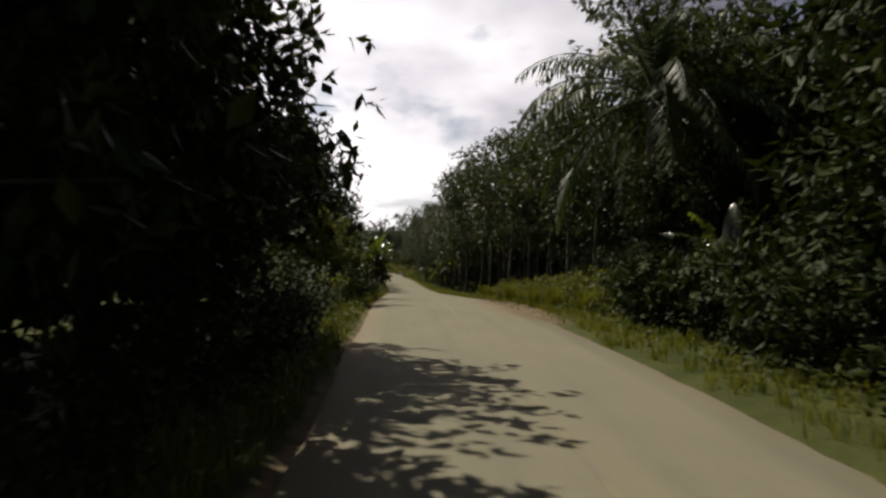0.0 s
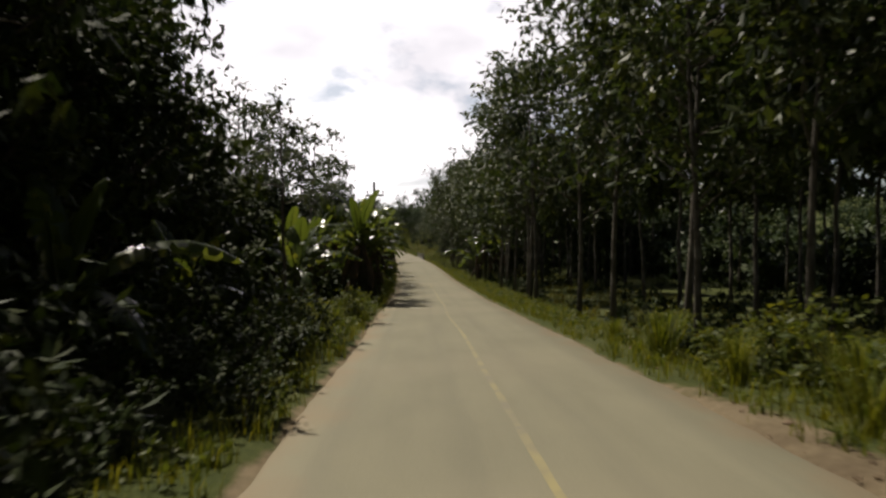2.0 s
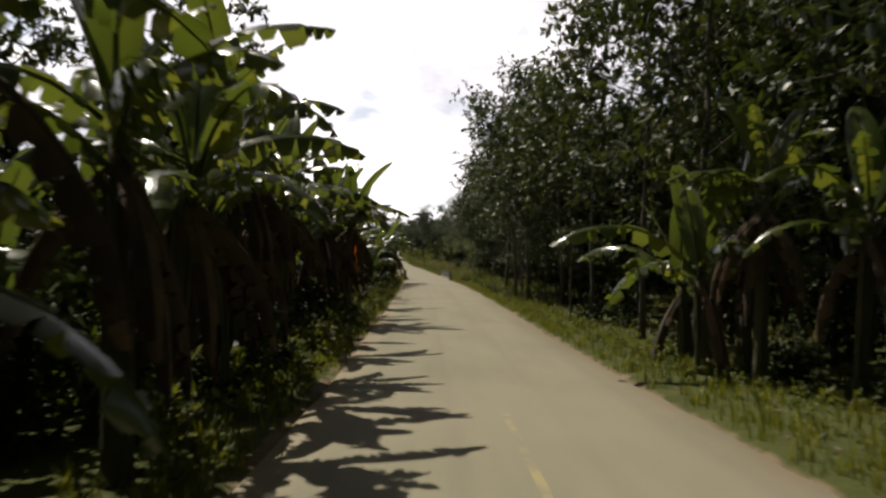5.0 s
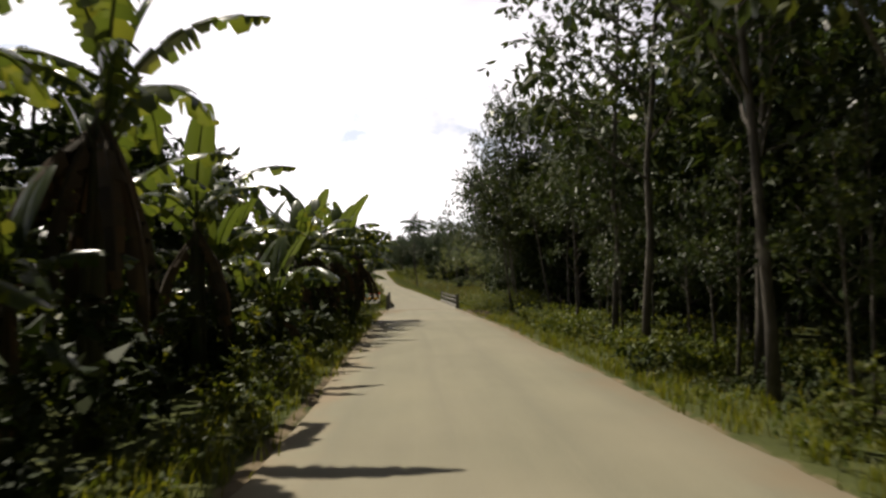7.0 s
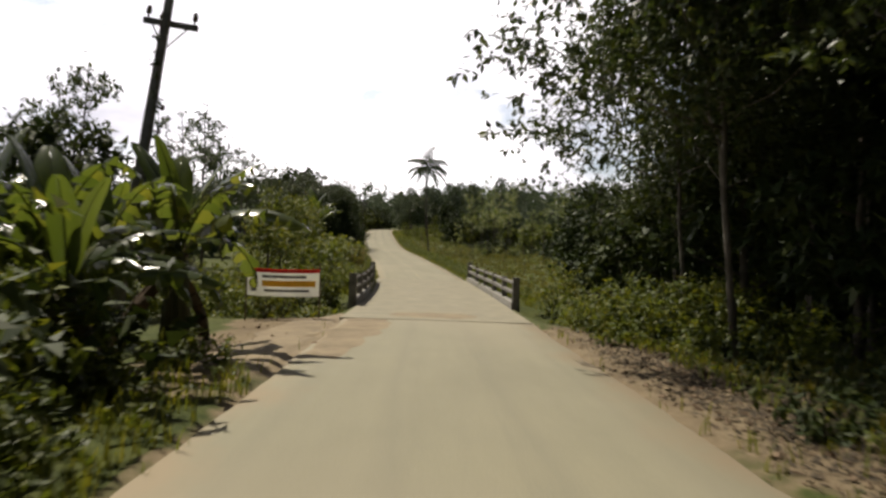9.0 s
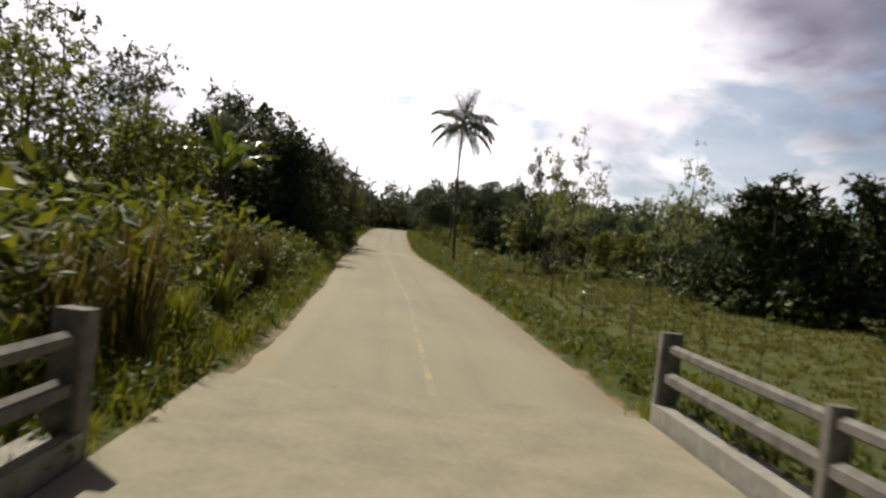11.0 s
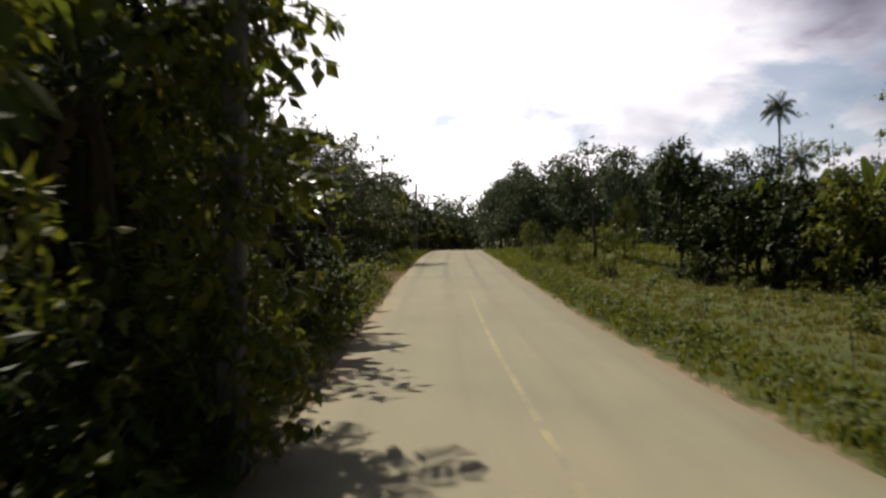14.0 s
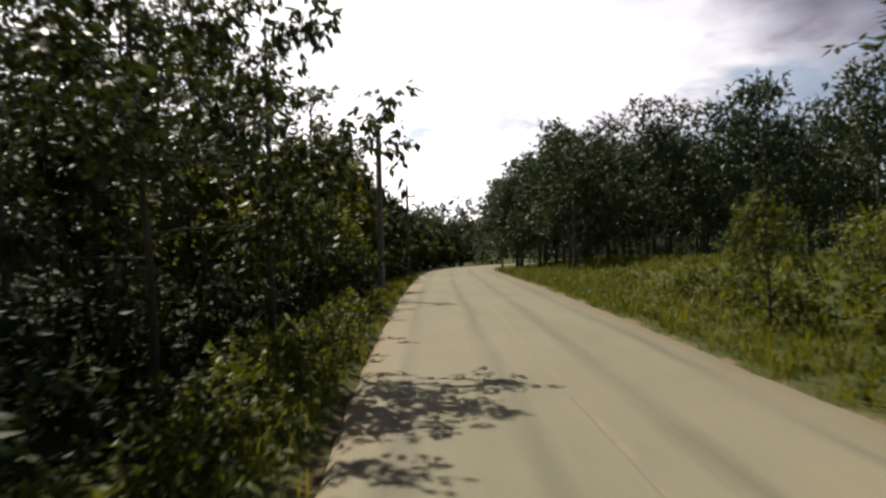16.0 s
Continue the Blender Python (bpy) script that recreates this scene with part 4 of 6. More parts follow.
reeds = Kind([reed_maker(320, 1.6, 130, GRASS, "clump of tall green grass"), reed_maker(321, 2.6, 150, REED, "clump of tall yellowish reed grass")])


# ---- palms ----
def frond(seed, length, a0, a1, pairs, leaflet, hang, material, name="frond"):
    rng = np.random.RandomState(seed)
    n = 12
    u = np.linspace(0, 1, n)
    ang = np.radians(a0 + (a1 - a0) * u ** 1.2)
    x = np.concatenate([[0], np.cumsum(np.cos(ang[:-1]))]) * length / n
    z = np.concatenate([[0], np.cumsum(np.sin(ang[:-1]))]) * length / n
    pth = np.stack([x, np.zeros(n), z], 1)
    sh = Shape()
    sh.tube(pth, np.linspace(0.045, 0.008, n), 4)
    at, way, side, L = [], [], [], []
    for k in range(pairs):
        t = 0.14 + 0.86 * k / pairs
        p = np.array([np.interp(t, u, x), 0, np.interp(t, u, z)])
        g = np.interp(t, u, ang)
        fwd = np.array([math.cos(g), 0, math.sin(g)])
        for sg in (-1, 1):
            w = unit(fwd * 0.55 + np.array([0, sg, 0]) * 0.75 + np.array([0, 0, -hang * rng.uniform(0.5, 1.4)]) + rng.normal(0, 0.07, 3))
            at.append(p), way.append(w), side.append(unit(np.cross(w, np.array([0, 0, 1.0]))))
            L.append(leaflet * (math.sin(math.pi * min(0.98, 0.12 + 0.85 * t)) ** 0.5) * rng.uniform(0.85, 1.1))
    L = np.array(L)
    sh.leaves(np.array(at), np.array(way), np.array(side), L, L * 0.085 + 0.018, 0.2)
    return sh.mesh(name, material)


def palm(name, label, tall, girth, sway, fronds, length, leaflet, hang, top, seed, pairs=34, ringed=True):
    rng = np.random.RandomState(seed)
    ob = base(name, label, "palm", "")
    z = np.linspace(-0.3, tall, 16)
    pth = np.stack([sway[0] * np.sin(1.9 * z / tall), sway[1] * (z / tall) ** 2 + 0.12 * np.sin(z * 0.6), z], 1)
    sh = Shape()
    rad = girth * np.interp(z, [-0.3, 0.5, 1.5, tall], [1.7, 1.25, 1.0, 0.72]) * (1 + 0.05 * (np.arange(16) % 2))
    sh.tube(pth, rad, 10)
    part("trunk", sh.mesh("trunk", PALMBARK, True), ob)
    kinds = [frond(seed + 1, length, 86, 38, pairs, leaflet, hang * 0.5, PALM), frond(seed + 2, length, 56, -48, pairs, leaflet, hang, PALM), frond(seed + 3, length, 22, -80, pairs, leaflet, hang * 1.2, PALM),
             frond(seed + 4, length * 1.05, -18, -88, pairs, leaflet, hang, PALM)]
    for k in range(fronds):
        t = k / fronds
        kind = 0 if t < 0.22 else 1 if t < 0.50 else 2 if t < 0.76 else 3
        m = pose(pth[-1][0], pth[-1][1], tall - 0.02 - 0.25 * t, 0, rng.normal(0, 6), k * 137.5 + rng.normal(0, 10)) @ Matrix.Translation((girth * 0.5, 0, 0))
        part("frond", kinds[kind], ob, m)
    if top:
        for k in range(7):
            nut = Shape()
            a = k * 0.9
            c = pth[-1] + np.array([math.cos(a) * 0.28, math.sin(a) * 0.28, -0.38 - 0.07 * (k % 3)])
            nut.tube([c + (0, 0, 0.14), c + (0, 0, 0.08), c, c - (0, 0, 0.09), c - (0, 0, 0.14)], [0.03, 0.10, 0.12, 0.09, 0.02], 7)
            part("coconut", nut.mesh("coconut", PALM, True), ob)
    return ob


# ---- utility poles ----
def utility_pole(s, d, tall, turn, label, lean=(0, 0), arm_at=0.85):
    ob = base("utility_pole", label, "utility pole", "utility poles along the road")
    ob.matrix_basis = pose(*map(float, spot(s, d, float(land(s, d)) - 0.05)), lean[0], lean[1], turn)
    sh = Shape()
    sh.box(0, 0, tall / 2, 0.26, 0.24, tall, 0.62, 0.03)
    part("shaft", sh.mesh("shaft", OLDCONCRETE), ob)
    arm = Shape()
    arm.box(0.06, 0.13, tall - arm_at, 1.15, 0.10, 0.12, 1.0, 0.01)
    arm_ob = part("crossarm", arm.mesh("crossarm", OLDCONCRETE), ob)
    for x in (-0.43, 0.55):
        ins = Shape()
        zz = tall - arm_at + 0.06
        r = [0.02, 0.02, 0.07, 0.04, 0.075, 0.045, 0.06, 0.02]
        ins.tube([(x, 0.13, zz + h) for h in (0, 0.08, 0.09, 0.14, 0.15, 0.20, 0.22, 0.26)], r, 8)
        part("insulator", ins.mesh("insulator", PORCELAIN, True), arm_ob, None, "brown ribbed porcelain insulator")
    br = Shape()
    for x in (-0.36, 0.46):
        br.tube([(x, 0.14, tall - arm_at), (0.0, 0.13, tall - arm_at - 0.55)], [0.018, 0.018], 4)
    part("brace", br.mesh("brace", STEEL), ob)
    for zz in (tall - 2.6, tall - 3.1):
        sp = Shape()
        sp.tube([(0.10, 0.0, zz), (0.24, 0.0, zz)], [0.015, 0.015], 5)
        sp.tube([(0.24, 0, zz - 0.06), (0.24, 0, zz - 0.02), (0.24, 0, zz + 0.02), (0.24, 0, zz + 0.06)], [0.03, 0.05, 0.05, 0.03], 7)
        part("spool", sp.mesh("spool", PORCELAIN, True), ob)
    return ob


def overgrow(s, d, tall, seed):
    """Creepers climbing a post: winding vines and hanging leaves."""
    r = np.random.RandomState(seed)
    ob = base("creeper", "leafy green creepers climbing a roadside pole", "creeper", "creepers")
    vine, leafage = Shape(), Shape()
    tips = []
    for k in range(5):
        t = np.linspace(0, 1, 9)
        a = 1.3 * k + 5.0 * t + r.normal(0, 0.2)
        w = 0.17 + 0.22 * np.sin(2.4 * t) * r.uniform(0.5, 1.4)
        p = np.stack([np.cos(a) * w, np.sin(a) * w, tall * r.uniform(0.7, 1.0) * t], 1)
        vine.tube(p, np.linspace(0.016, 0.006, 9), 4)
        tips += list(p[1:] * (1.5, 1.5, 1.0)) + [p[-1] + (r.normal(0, 0.3), r.normal(0, 0.3), r.normal(0, 0.2))]
    leaf_cloud(leafage, r, np.array(tips), 0.36, 2200, 0.19, 0.6, 0.8)
    part("vine", vine.mesh("vine", DARKBARK), ob)
    part("foliage", leafage.mesh("foliage", BUSH), ob)
    ob.matrix_basis = stand(ob, s, d, 0)
    return ob


SAND = plain_material("sandy_soil", (0.165, 0.126, 0.076), (0.30, 0.235, 0.145), 0.95, 0.8, 0.0, 0.012)
rng = np.random.RandomState(77)


def turn_():
    return float(rng.uniform(0, 360))


# ---- the plantation on the right, up to the stream ----
for d0, s0, s1, gap, kind in ((6.2, 64, 206, 4.9, rubbers), (12.2, 36, 222, 5.4, thin_rubbers), (17.6, 30, 240, 5.6, thin_rubbers), (23.4, 30, 246, 6.2, thin_rubbers)):
    for k, s in enumerate(np.arange(s0, s1, gap)):
        if rng.uniform() < 0.10 or (d0 > 10 and 0.41 < (d0 - 0.9) / (s - 71.0 + 1e-6) < 0.58) or (d0 < 8 and (178 < s or 134 < s < 150 and k % 2)):
            continue
        kind.put(rng.randint(0, 9), s + rng.normal(0, 1.0), d0 + rng.normal(0, 0.6), turn_(), rng.uniform(0.94, 1.12), lean=(rng.normal(0, 1.6), rng.normal(0, 1.8)))
# the trees at the stream, leaning out over the verge
for s, d, k, sc in ((206.5, 9.0, 0, 1.15), (210.2, 6.6, 1, 1.1), (212.2, 7.4, 0, 1.0), (203.0, 9.6, 1, 1.05), (217.5, 7.8, 1, 1.0), (223.5, 9.2, 0, 0.95), (228.0, 11.5, 1, 0.85), (196.5, 10.2, 1, 1.05), (216.0, 11.0, 1, 0.95), (189, 9.6, 0, 1.05), (207.5, 12.5, 0, 1.1), (219.0, 14.5, 1, 1.0)):
    spreaders.put(k, s, d, 24.0 * k, sc, lean=(0, -10 if s == 206.5 else -8 if d < 8 else -2), tall=sc * (1.35 if s == 206.5 else 1.0))
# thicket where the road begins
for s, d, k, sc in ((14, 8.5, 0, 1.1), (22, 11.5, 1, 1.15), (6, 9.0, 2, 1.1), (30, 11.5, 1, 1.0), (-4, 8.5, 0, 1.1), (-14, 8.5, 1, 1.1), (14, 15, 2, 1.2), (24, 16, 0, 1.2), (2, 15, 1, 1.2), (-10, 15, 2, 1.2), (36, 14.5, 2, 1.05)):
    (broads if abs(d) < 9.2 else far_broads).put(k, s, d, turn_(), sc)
for s, d, sc in ((31.5, 9.5, 1.0), (37, 8.4, 1.0), (43, 8.2, 0.95), (49, 8.0, 1.0), (55, 7.8, 1.0), (60, 7.4, 1.0)):
    rubbers.put(rng.randint(0, 4), s, d, turn_(), sc)
# up to 24 m only dark-leaved kinds, their colour standing in for shade
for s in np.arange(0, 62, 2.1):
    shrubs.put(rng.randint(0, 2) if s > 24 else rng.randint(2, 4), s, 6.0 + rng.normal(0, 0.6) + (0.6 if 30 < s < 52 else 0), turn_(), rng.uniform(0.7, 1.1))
for s in np.arange(48, 66, 2.4):
    shrubs.put(rng.randint(0, 2) if s < 55 else 2, s, 5.2 + rng.normal(0, 0.4) + (0 if s < 55 else 0.7), turn_(), rng.uniform(0.6, 0.95))
for s, d, k, sc in ((124.5, 8.4, 2, 0.48), (128.5, 7.8, 0, 0.44), (131.5, 8.6, 1, 0.46), (146, 9.4, 0, 0.6), (153, 9.8, 1, 0.55), (160, 9.2, 2, 0.6), (166, 9.6, 0, 0.6), (173, 9.3, 1, 0.6), (180, 9.8, 2, 0.62), (186, 9.4, 0, 0.6)):
    far_broads.put(k, s, d, 43.0 * s, sc)
for k, s in enumerate(np.arange(148, 184, 2.9)):
    sparse_rubbers.put(k, s, 6.4 + 1.1 * math.sin(2.7 * k), 97.0 * k, 0.44 + 0.07 * math.sin(1.4 * k))
# from 190 m on the dark-leaved kind paints the verge as shaded
for s in np.arange(158, 204, 2.2):
    shrubs.put(rng.randint(0, 3) if s < 190 else 2, s, 6.2 + rng.normal(0, 0.8), turn_(), rng.uniform(0.4, 0.7))
for s, d, k, sc in ((121.6, 5.5, 2, 0.9), (124.2, 6.2, 0, 0.95), (120.2, 6.8, 4, 0.95), (123.2, 4.9, 3, 1.2), (126.0, 5.4, 3, 1.1)):
    bananas.put(k, s, d, turn_(), sc)

op = palm("oil_palm", "dark oil palm with long drooping fronds among the trees", 8.0, 0.27, (-0.3, 0), 44, 6.2, 0.95, 0.65, False, 400, 40)
for s, d, k, sc in ((19.5, 7.4, 3, 1.25), (22.0, 6.3, 3, 1.0), (24.5, 5.6, 3, 0.85), (26.5, 6.0, 3, 0.9), (17.0, 6.8, 3, 1.2), (28.5, 7.0, 3, 1.0), (14.0, 6.4, 3, 1.1), (11.0, 6.6, 3, 1.2)):
    shrubs.put(k, s, d, 53.0 * s, sc)
op.matrix_basis = stand(op, 28.6, 6.9, 40)
broads.put(1, 27.2, 8.6, 40, 0.62)
broads.put(2, 25.2, 6.1, 90, 0.52)
bananas.put(3, 22.4, 7.0, 50, 1.0)
for k, s in enumerate(np.arange(31, 66, 1.5)):
    reeds.put(0, s, 5.0 + 0.7 * math.sin(2.1 * k), 71.0 * k, 0.62 + 0.16 * math.sin(1.3 * k))
    shrubs.put(k % 2, s + 0.7, 5.7 + 0.6 * math.sin(1.7 * k), 53.0 * k, 0.62 + 0.12 * math.sin(2.9 * k))

# ---- the left side: dark thicket, then bananas ----
broads.put(0, 36.8, -6.9, 20, 0.72, tall=1.05)
broads.put(2, 28.5, -8.8, 60, 0.5)
airies.put(1, 75.5, -6.6, 30, 0.66)
broads.put(2, 55.6, -8.8, 80, 0.82, tall=0.9)
broads.put(1, 69.5, -10.2, 140, 0.85, tall=1.5)
for s, d, k in ((51.0, -10.4, 2), (55.0, -10.8, 0), (60.0, -11.4, 1), (64.5, -11.8, 2)):
    broads.put(k, s, d, 57.0 * s, 1.05)
for s, d, k, sc in ((9.0, -6.6, 2, 1.05), (16.5, -6.4, 0, 1.08), (48, -8.5, 2, 0.95), (73.0, -9.8, 1, 0.8), (78.0, -10.8, 2, 0.75), (83, -10.6, 0, 0.75), (56, -12, 1, 1.15), (62, -12.5, 2, 1.1), (68, -13, 0, 1.0), (11, -13, 0, 1.35), (0, -13, 2, 1.35)):
    (broads if d > -9.2 else far_broads).put(k, s, d, float(137 * s % 360), sc)
for s, d, k, sc in ((-12, -7.5, 0, 1.2), (-5, -7.0, 1, 1.15), (2, -7.4, 2, 1.1), (8.5, -7.0, 0, 1.15), (14.5, -7.2, 1, 1.1), (20, -7.6, 2, 0.9), (6, -13, 1, 1.3), (-6, -13, 2, 1.3), (17, -13, 0, 1.25), (28, -12, 1, 1.05),
                    (60, -11, 1, 0.85), (68, -10.5, 0, 0.8), (76, -13, 1, 0.85), (46.5, -7.3, 1, 1.0), (58.5, -9.0, 0, 1.0), (64.5, -8.4, 2, 0.88), (71.0, -11.0, 0, 0.8), (77, -12.0, 1, 0.75)):
    (broads if abs(d) < 9.2 else far_broads).put(k, s, d, turn_(), sc)
for s, d, k, sc in ((36.0, -5.7, 0, 0.72), (39.5, -5.3, 1, 0.70), (43.0, -5.3, 0, 0.78), (46.5, -5.6, 1, 0.6)):
    lights.put(k, s, d, turn_(), sc)
# outside 30 to 48 m dark leaf colour replaces the thicket's shade
for s in np.arange(-6, 66, 1.9):
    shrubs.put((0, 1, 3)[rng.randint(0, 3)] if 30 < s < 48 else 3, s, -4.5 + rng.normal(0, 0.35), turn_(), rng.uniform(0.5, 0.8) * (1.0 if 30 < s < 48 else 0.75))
for s in np.arange(66, 86, 1.6):
    shrubs.put(rng.randint(0, 2), s, -4.9 + rng.normal(0, 0.6), turn_(), rng.uniform(0.4, 0.7))
    reeds.put(0, s + 0.6, -4.2 + rng.normal(0, 0.3), turn_(), rng.uniform(0.4, 0.6))
for s in np.arange(-6, 68, 2.6):
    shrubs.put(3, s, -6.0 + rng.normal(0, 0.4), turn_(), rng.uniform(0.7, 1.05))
for s, d, k, sc in ((54.5, -6.8, 3, 1.0), (60.5, -6.6, 3, 0.9), (80.5, -7.0, 3, 1.1), (83.0, -8.6, 3, 1.2), (85.5, -7.4, 3, 1.3), (89, -8.6, 1, 1.0)):
    bananas.put(k, s, d, turn_(), sc)
for s in np.arange(86, 124, 2.3):
    bananas.put(rng.randint(0, 5), s, -4.65 + rng.normal(0, 0.3), turn_(), rng.uniform(0.88, 1.1))
for s in np.arange(88, 126, 3.6):
    bananas.put(rng.randint(0, 5), s, -7.6 + rng.normal(0, 0.6), turn_(), rng.uniform(0.9, 1.1))
for s in np.arange(126, 200, 3.6):
    bananas.put(rng.randint(0, 5), s, -7.4 + rng.normal(0, 0.6), turn_(), rng.uniform(0.75, 0.95) * (0.8 if 164 < s < 186 else 1.0))
for s, d, k, sc in ((127.5, -5.0, 0, 1.05), (131.5, -5.4, 2, 1.0), (136.0, -5.0, 4, 1.1), (141.5, -5.3, 0, 1.1), (148.2, -5.7, 2, 1.15), (154.2, -5.6, 2, 0.98), (159.3, -5.8, 2, 1.16)):
    bananas.put(k, s, d, turn_(), sc)
for s, d, k, sc in ((142, -9.5, 0, 0.95), (148, -10, 1, 0.9), (136, -10, 2, 0.95), (168, -10.5, 0, 0.88), (174, -11, 1, 0.85), (154, -10.5, 2, 0.85)):
    far_broads.put(k, s, d, 29.0 * s, sc)
for s, d, k, sc in ((165.8, -5.9, 0, 0.98), (169.0, -6.4, 1, 0.9), (171.0, -5.2, 3, 1.0), (174.0, -6.5, 3, 1.0), (177.0, -5.2, 1, 1.0), (179.5, -5.4, 4, 1.05), (182.5, -5.2, 0, 0.98), (184.5, -5.6, 2, 0.88), (181, -7.2, 2, 0.9), (178, -7.6, 0, 0.95),
                    (186.5, -4.5, 4, 1.0), (188.5, -4.7, 0, 0.95), (190.5, -4.3, 2, 0.98), (192.5, -4.8, 1, 1.25), (194.5, -4.5, 0, 1.08), (193.5, -4.1, 4, 1.0), (201.5, -7.2, 1, 0.6), (203.5, -8.6, 1, 0.65), (206.0, -6.0, 3, 0.95), (208.2, -5.2, 3, 1.12), (209.6, -5.9, 3, 1.1), (202.5, -9.6, 4, 0.65), (206.5, -8.2, 1, 0.8), (199.5, -7.4, 0, 0.85), (203.5, -5.4, 3, 0.8), (205.0, -6.4, 3, 1.0), (211.0, -7.6, 3, 0.95)):
    bananas.put(k, s, d, turn_(), sc)
for s in np.arange(98, 240, 7.5):
    far_broads.put(rng.randint(0, 3), s, -14.0 + rng.normal(0, 1.4), turn_(), rng.uniform(0.55, 0.72) * (1.3 if 150 < s < 196 else 1.0))
for s in np.arange(90, 240, 9.0):
    far_broads.put(rng.randint(0, 3), s, -23 + rng.normal(0, 2), turn_(), rng.uniform(0.7, 0.9))
for s in np.arange(100, 204, 5.0):
    far_lights.put(rng.randint(0, 2), s, -10.0 + rng.normal(0, 0.8), turn_(), rng.uniform(0.5, 0.75))
for s, d, k, sc in ((104.5, -9.3, 0, 0.95), (109.5, -10.6, 1, 0.95), (134, -11, 0, 1.0), (139, -9.8, 1, 1.0), (143, -11, 0, 1.0), (147, -13, 1, 0.9), (120, -15, 1, 1.05), (112, -14, 0, 1.1), (106, -15, 1, 1.1), (101, -13, 0, 1.05), (126, -12.5, 0, 1.0), (116, -18, 1, 1.1), (97, -18, 0, 1.1), (130, -16, 1, 1.0), (92, -15, 1, 1.0)):
    airies.put(k, s, d, turn_(), sc)
for s, d, k, sc in ((84, -12.5, 0, 0.82), (90, -12, 1, 0.85), (96, -11.5, 2, 0.8), (102, -12, 0, 0.85), (108, -11.5, 1, 0.78), (114, -12, 2, 0.72), (120, -11.5, 0, 0.68), (88, -17, 2, 1.0), (98, -17, 1, 1.0), (108, -17, 0, 0.95)):
    far_broads.put(k, s, d, turn_(), sc)
bananas.put(0, 92.2, -3.95, 15, 0.95)
bananas.put(2, 88.0, -3.95, 160, 0.95, lean=(0, 6))
bananas.put(4, 86.4, -4.2, 70, 0.9, lean=(0, 5))
bananas.put(4, 90.5, -3.9, -20, 0.95, lean=(0, 7))
bananas.put(2, 137.5, -4.3, -20, 0.95, lean=(0, 6))
utility_pole(95.5, -4.0, 7.5, 0, "weathered concrete utility pole standing among banana plants")
utility_pole(209.0, -6.9, 7.7, 0, "dark weathered utility pole leaning over banana plants", (0, 8))

# a creeper hanging from the leaning pole
creeper = base("creeper", "thin leafy creeper hanging from a utility pole", "creeper")
creeper.matrix_basis = pose(*map(float, spot(208.8, -6.05, float(land(208.8, -6.05)) + 3.4)))
cr = np.random.RandomState(88)
zs = np.linspace(0, 3.5, 15)
line = np.stack([0.05 * np.sin(zs * 1.7) + 0.03 * zs, 0.05 * np.cos(zs * 1.3), zs], 1)
sh = Shape()
sh.tube(line, np.linspace(0.006, 0.014, 15), 4)
part("vine", sh.mesh("vine", DARKBARK), creeper)
sh = Shape()
leaf_cloud(sh, cr, line, 0.075, 150, 0.11, 0.5, 1.0)
part("foliage", sh.mesh("foliage", BROAD), creeper)

# a strip of orange cloth tied to a banana stem
strip = base("cloth_strip", "faded orange cloth strip hanging from a banana stem", "cloth")
strip.matrix_basis = pose(*map(float, spot(152.9, -5.02, float(land(152.9, -5.02)))))
zz = np.linspace(3.75, 1.85, 22)
turn__ = 0.5 * np.sin(zz * 2.3) + 0.9 * np.clip(np.abs(zz - 2.7) * -4 + 1, 0, 1)
wide = 0.10 - 0.06 * np.exp(-((zz - 2.72) / 0.12) ** 2) + 0.015 * np.sin(zz * 7)
mid = np.stack([0.03 * np.sin(zz * 3.1), 0.02 * np.cos(zz * 2.0), zz], 1)
arm = np.stack([np.cos(turn__), np.sin(turn__), np.zeros(22)], 1) * wide[:, None]
front = np.stack([-np.sin(turn__), np.cos(turn__), np.zeros(22)], 1) * 0.006
sh = Shape()
sh.add(np.concatenate([mid - arm - front, mid + arm - front, mid + arm + front, mid - arm + front]), [[r * 22 + i, r * 22 + i + 1, ((r + 1) % 4) * 22 + i + 1, ((r + 1) % 4) * 22 + i] for r in range(4) for i in range(21)])
part("cloth", sh.mesh("cloth", leaf_material("orange_cloth", (0.74, 0.27, 0.01), (0.86, 0.38, 0.02), (1.1, 1.0, 0.8), 0.7, 0.45, 3.0), True), strip)
sh = Shape()
sh.tube([(0.16 * math.cos(a) - 0.12, 0.16 * math.sin(a) - 0.05, 3.72 + 0.03 * math.sin(2 * a)) for a in np.linspace(0, 6.0, 12)], [0.012] * 12, 5)
part("tie", sh.mesh("tie", WOOD), strip)

# ---- banner before the bridge ----
banner = base("banner", "white vinyl banner with red edge and yellow print on wooden posts", "banner")
banner.matrix_basis = pose(*map(float, spot(217.0, -4.75, float(land(217, -4.75)))), 0, 0, 8)
for x in (-1.1, 1.1):
    sh = Shape()
    sh.tube([(x, 0.03, -0.3), (x + 0.02, 0.03, 0.9), (x, 0.03, 1.75)], [0.03, 0.028, 0.025], 6)
    part("post", sh.mesh("post", WOOD), banner)


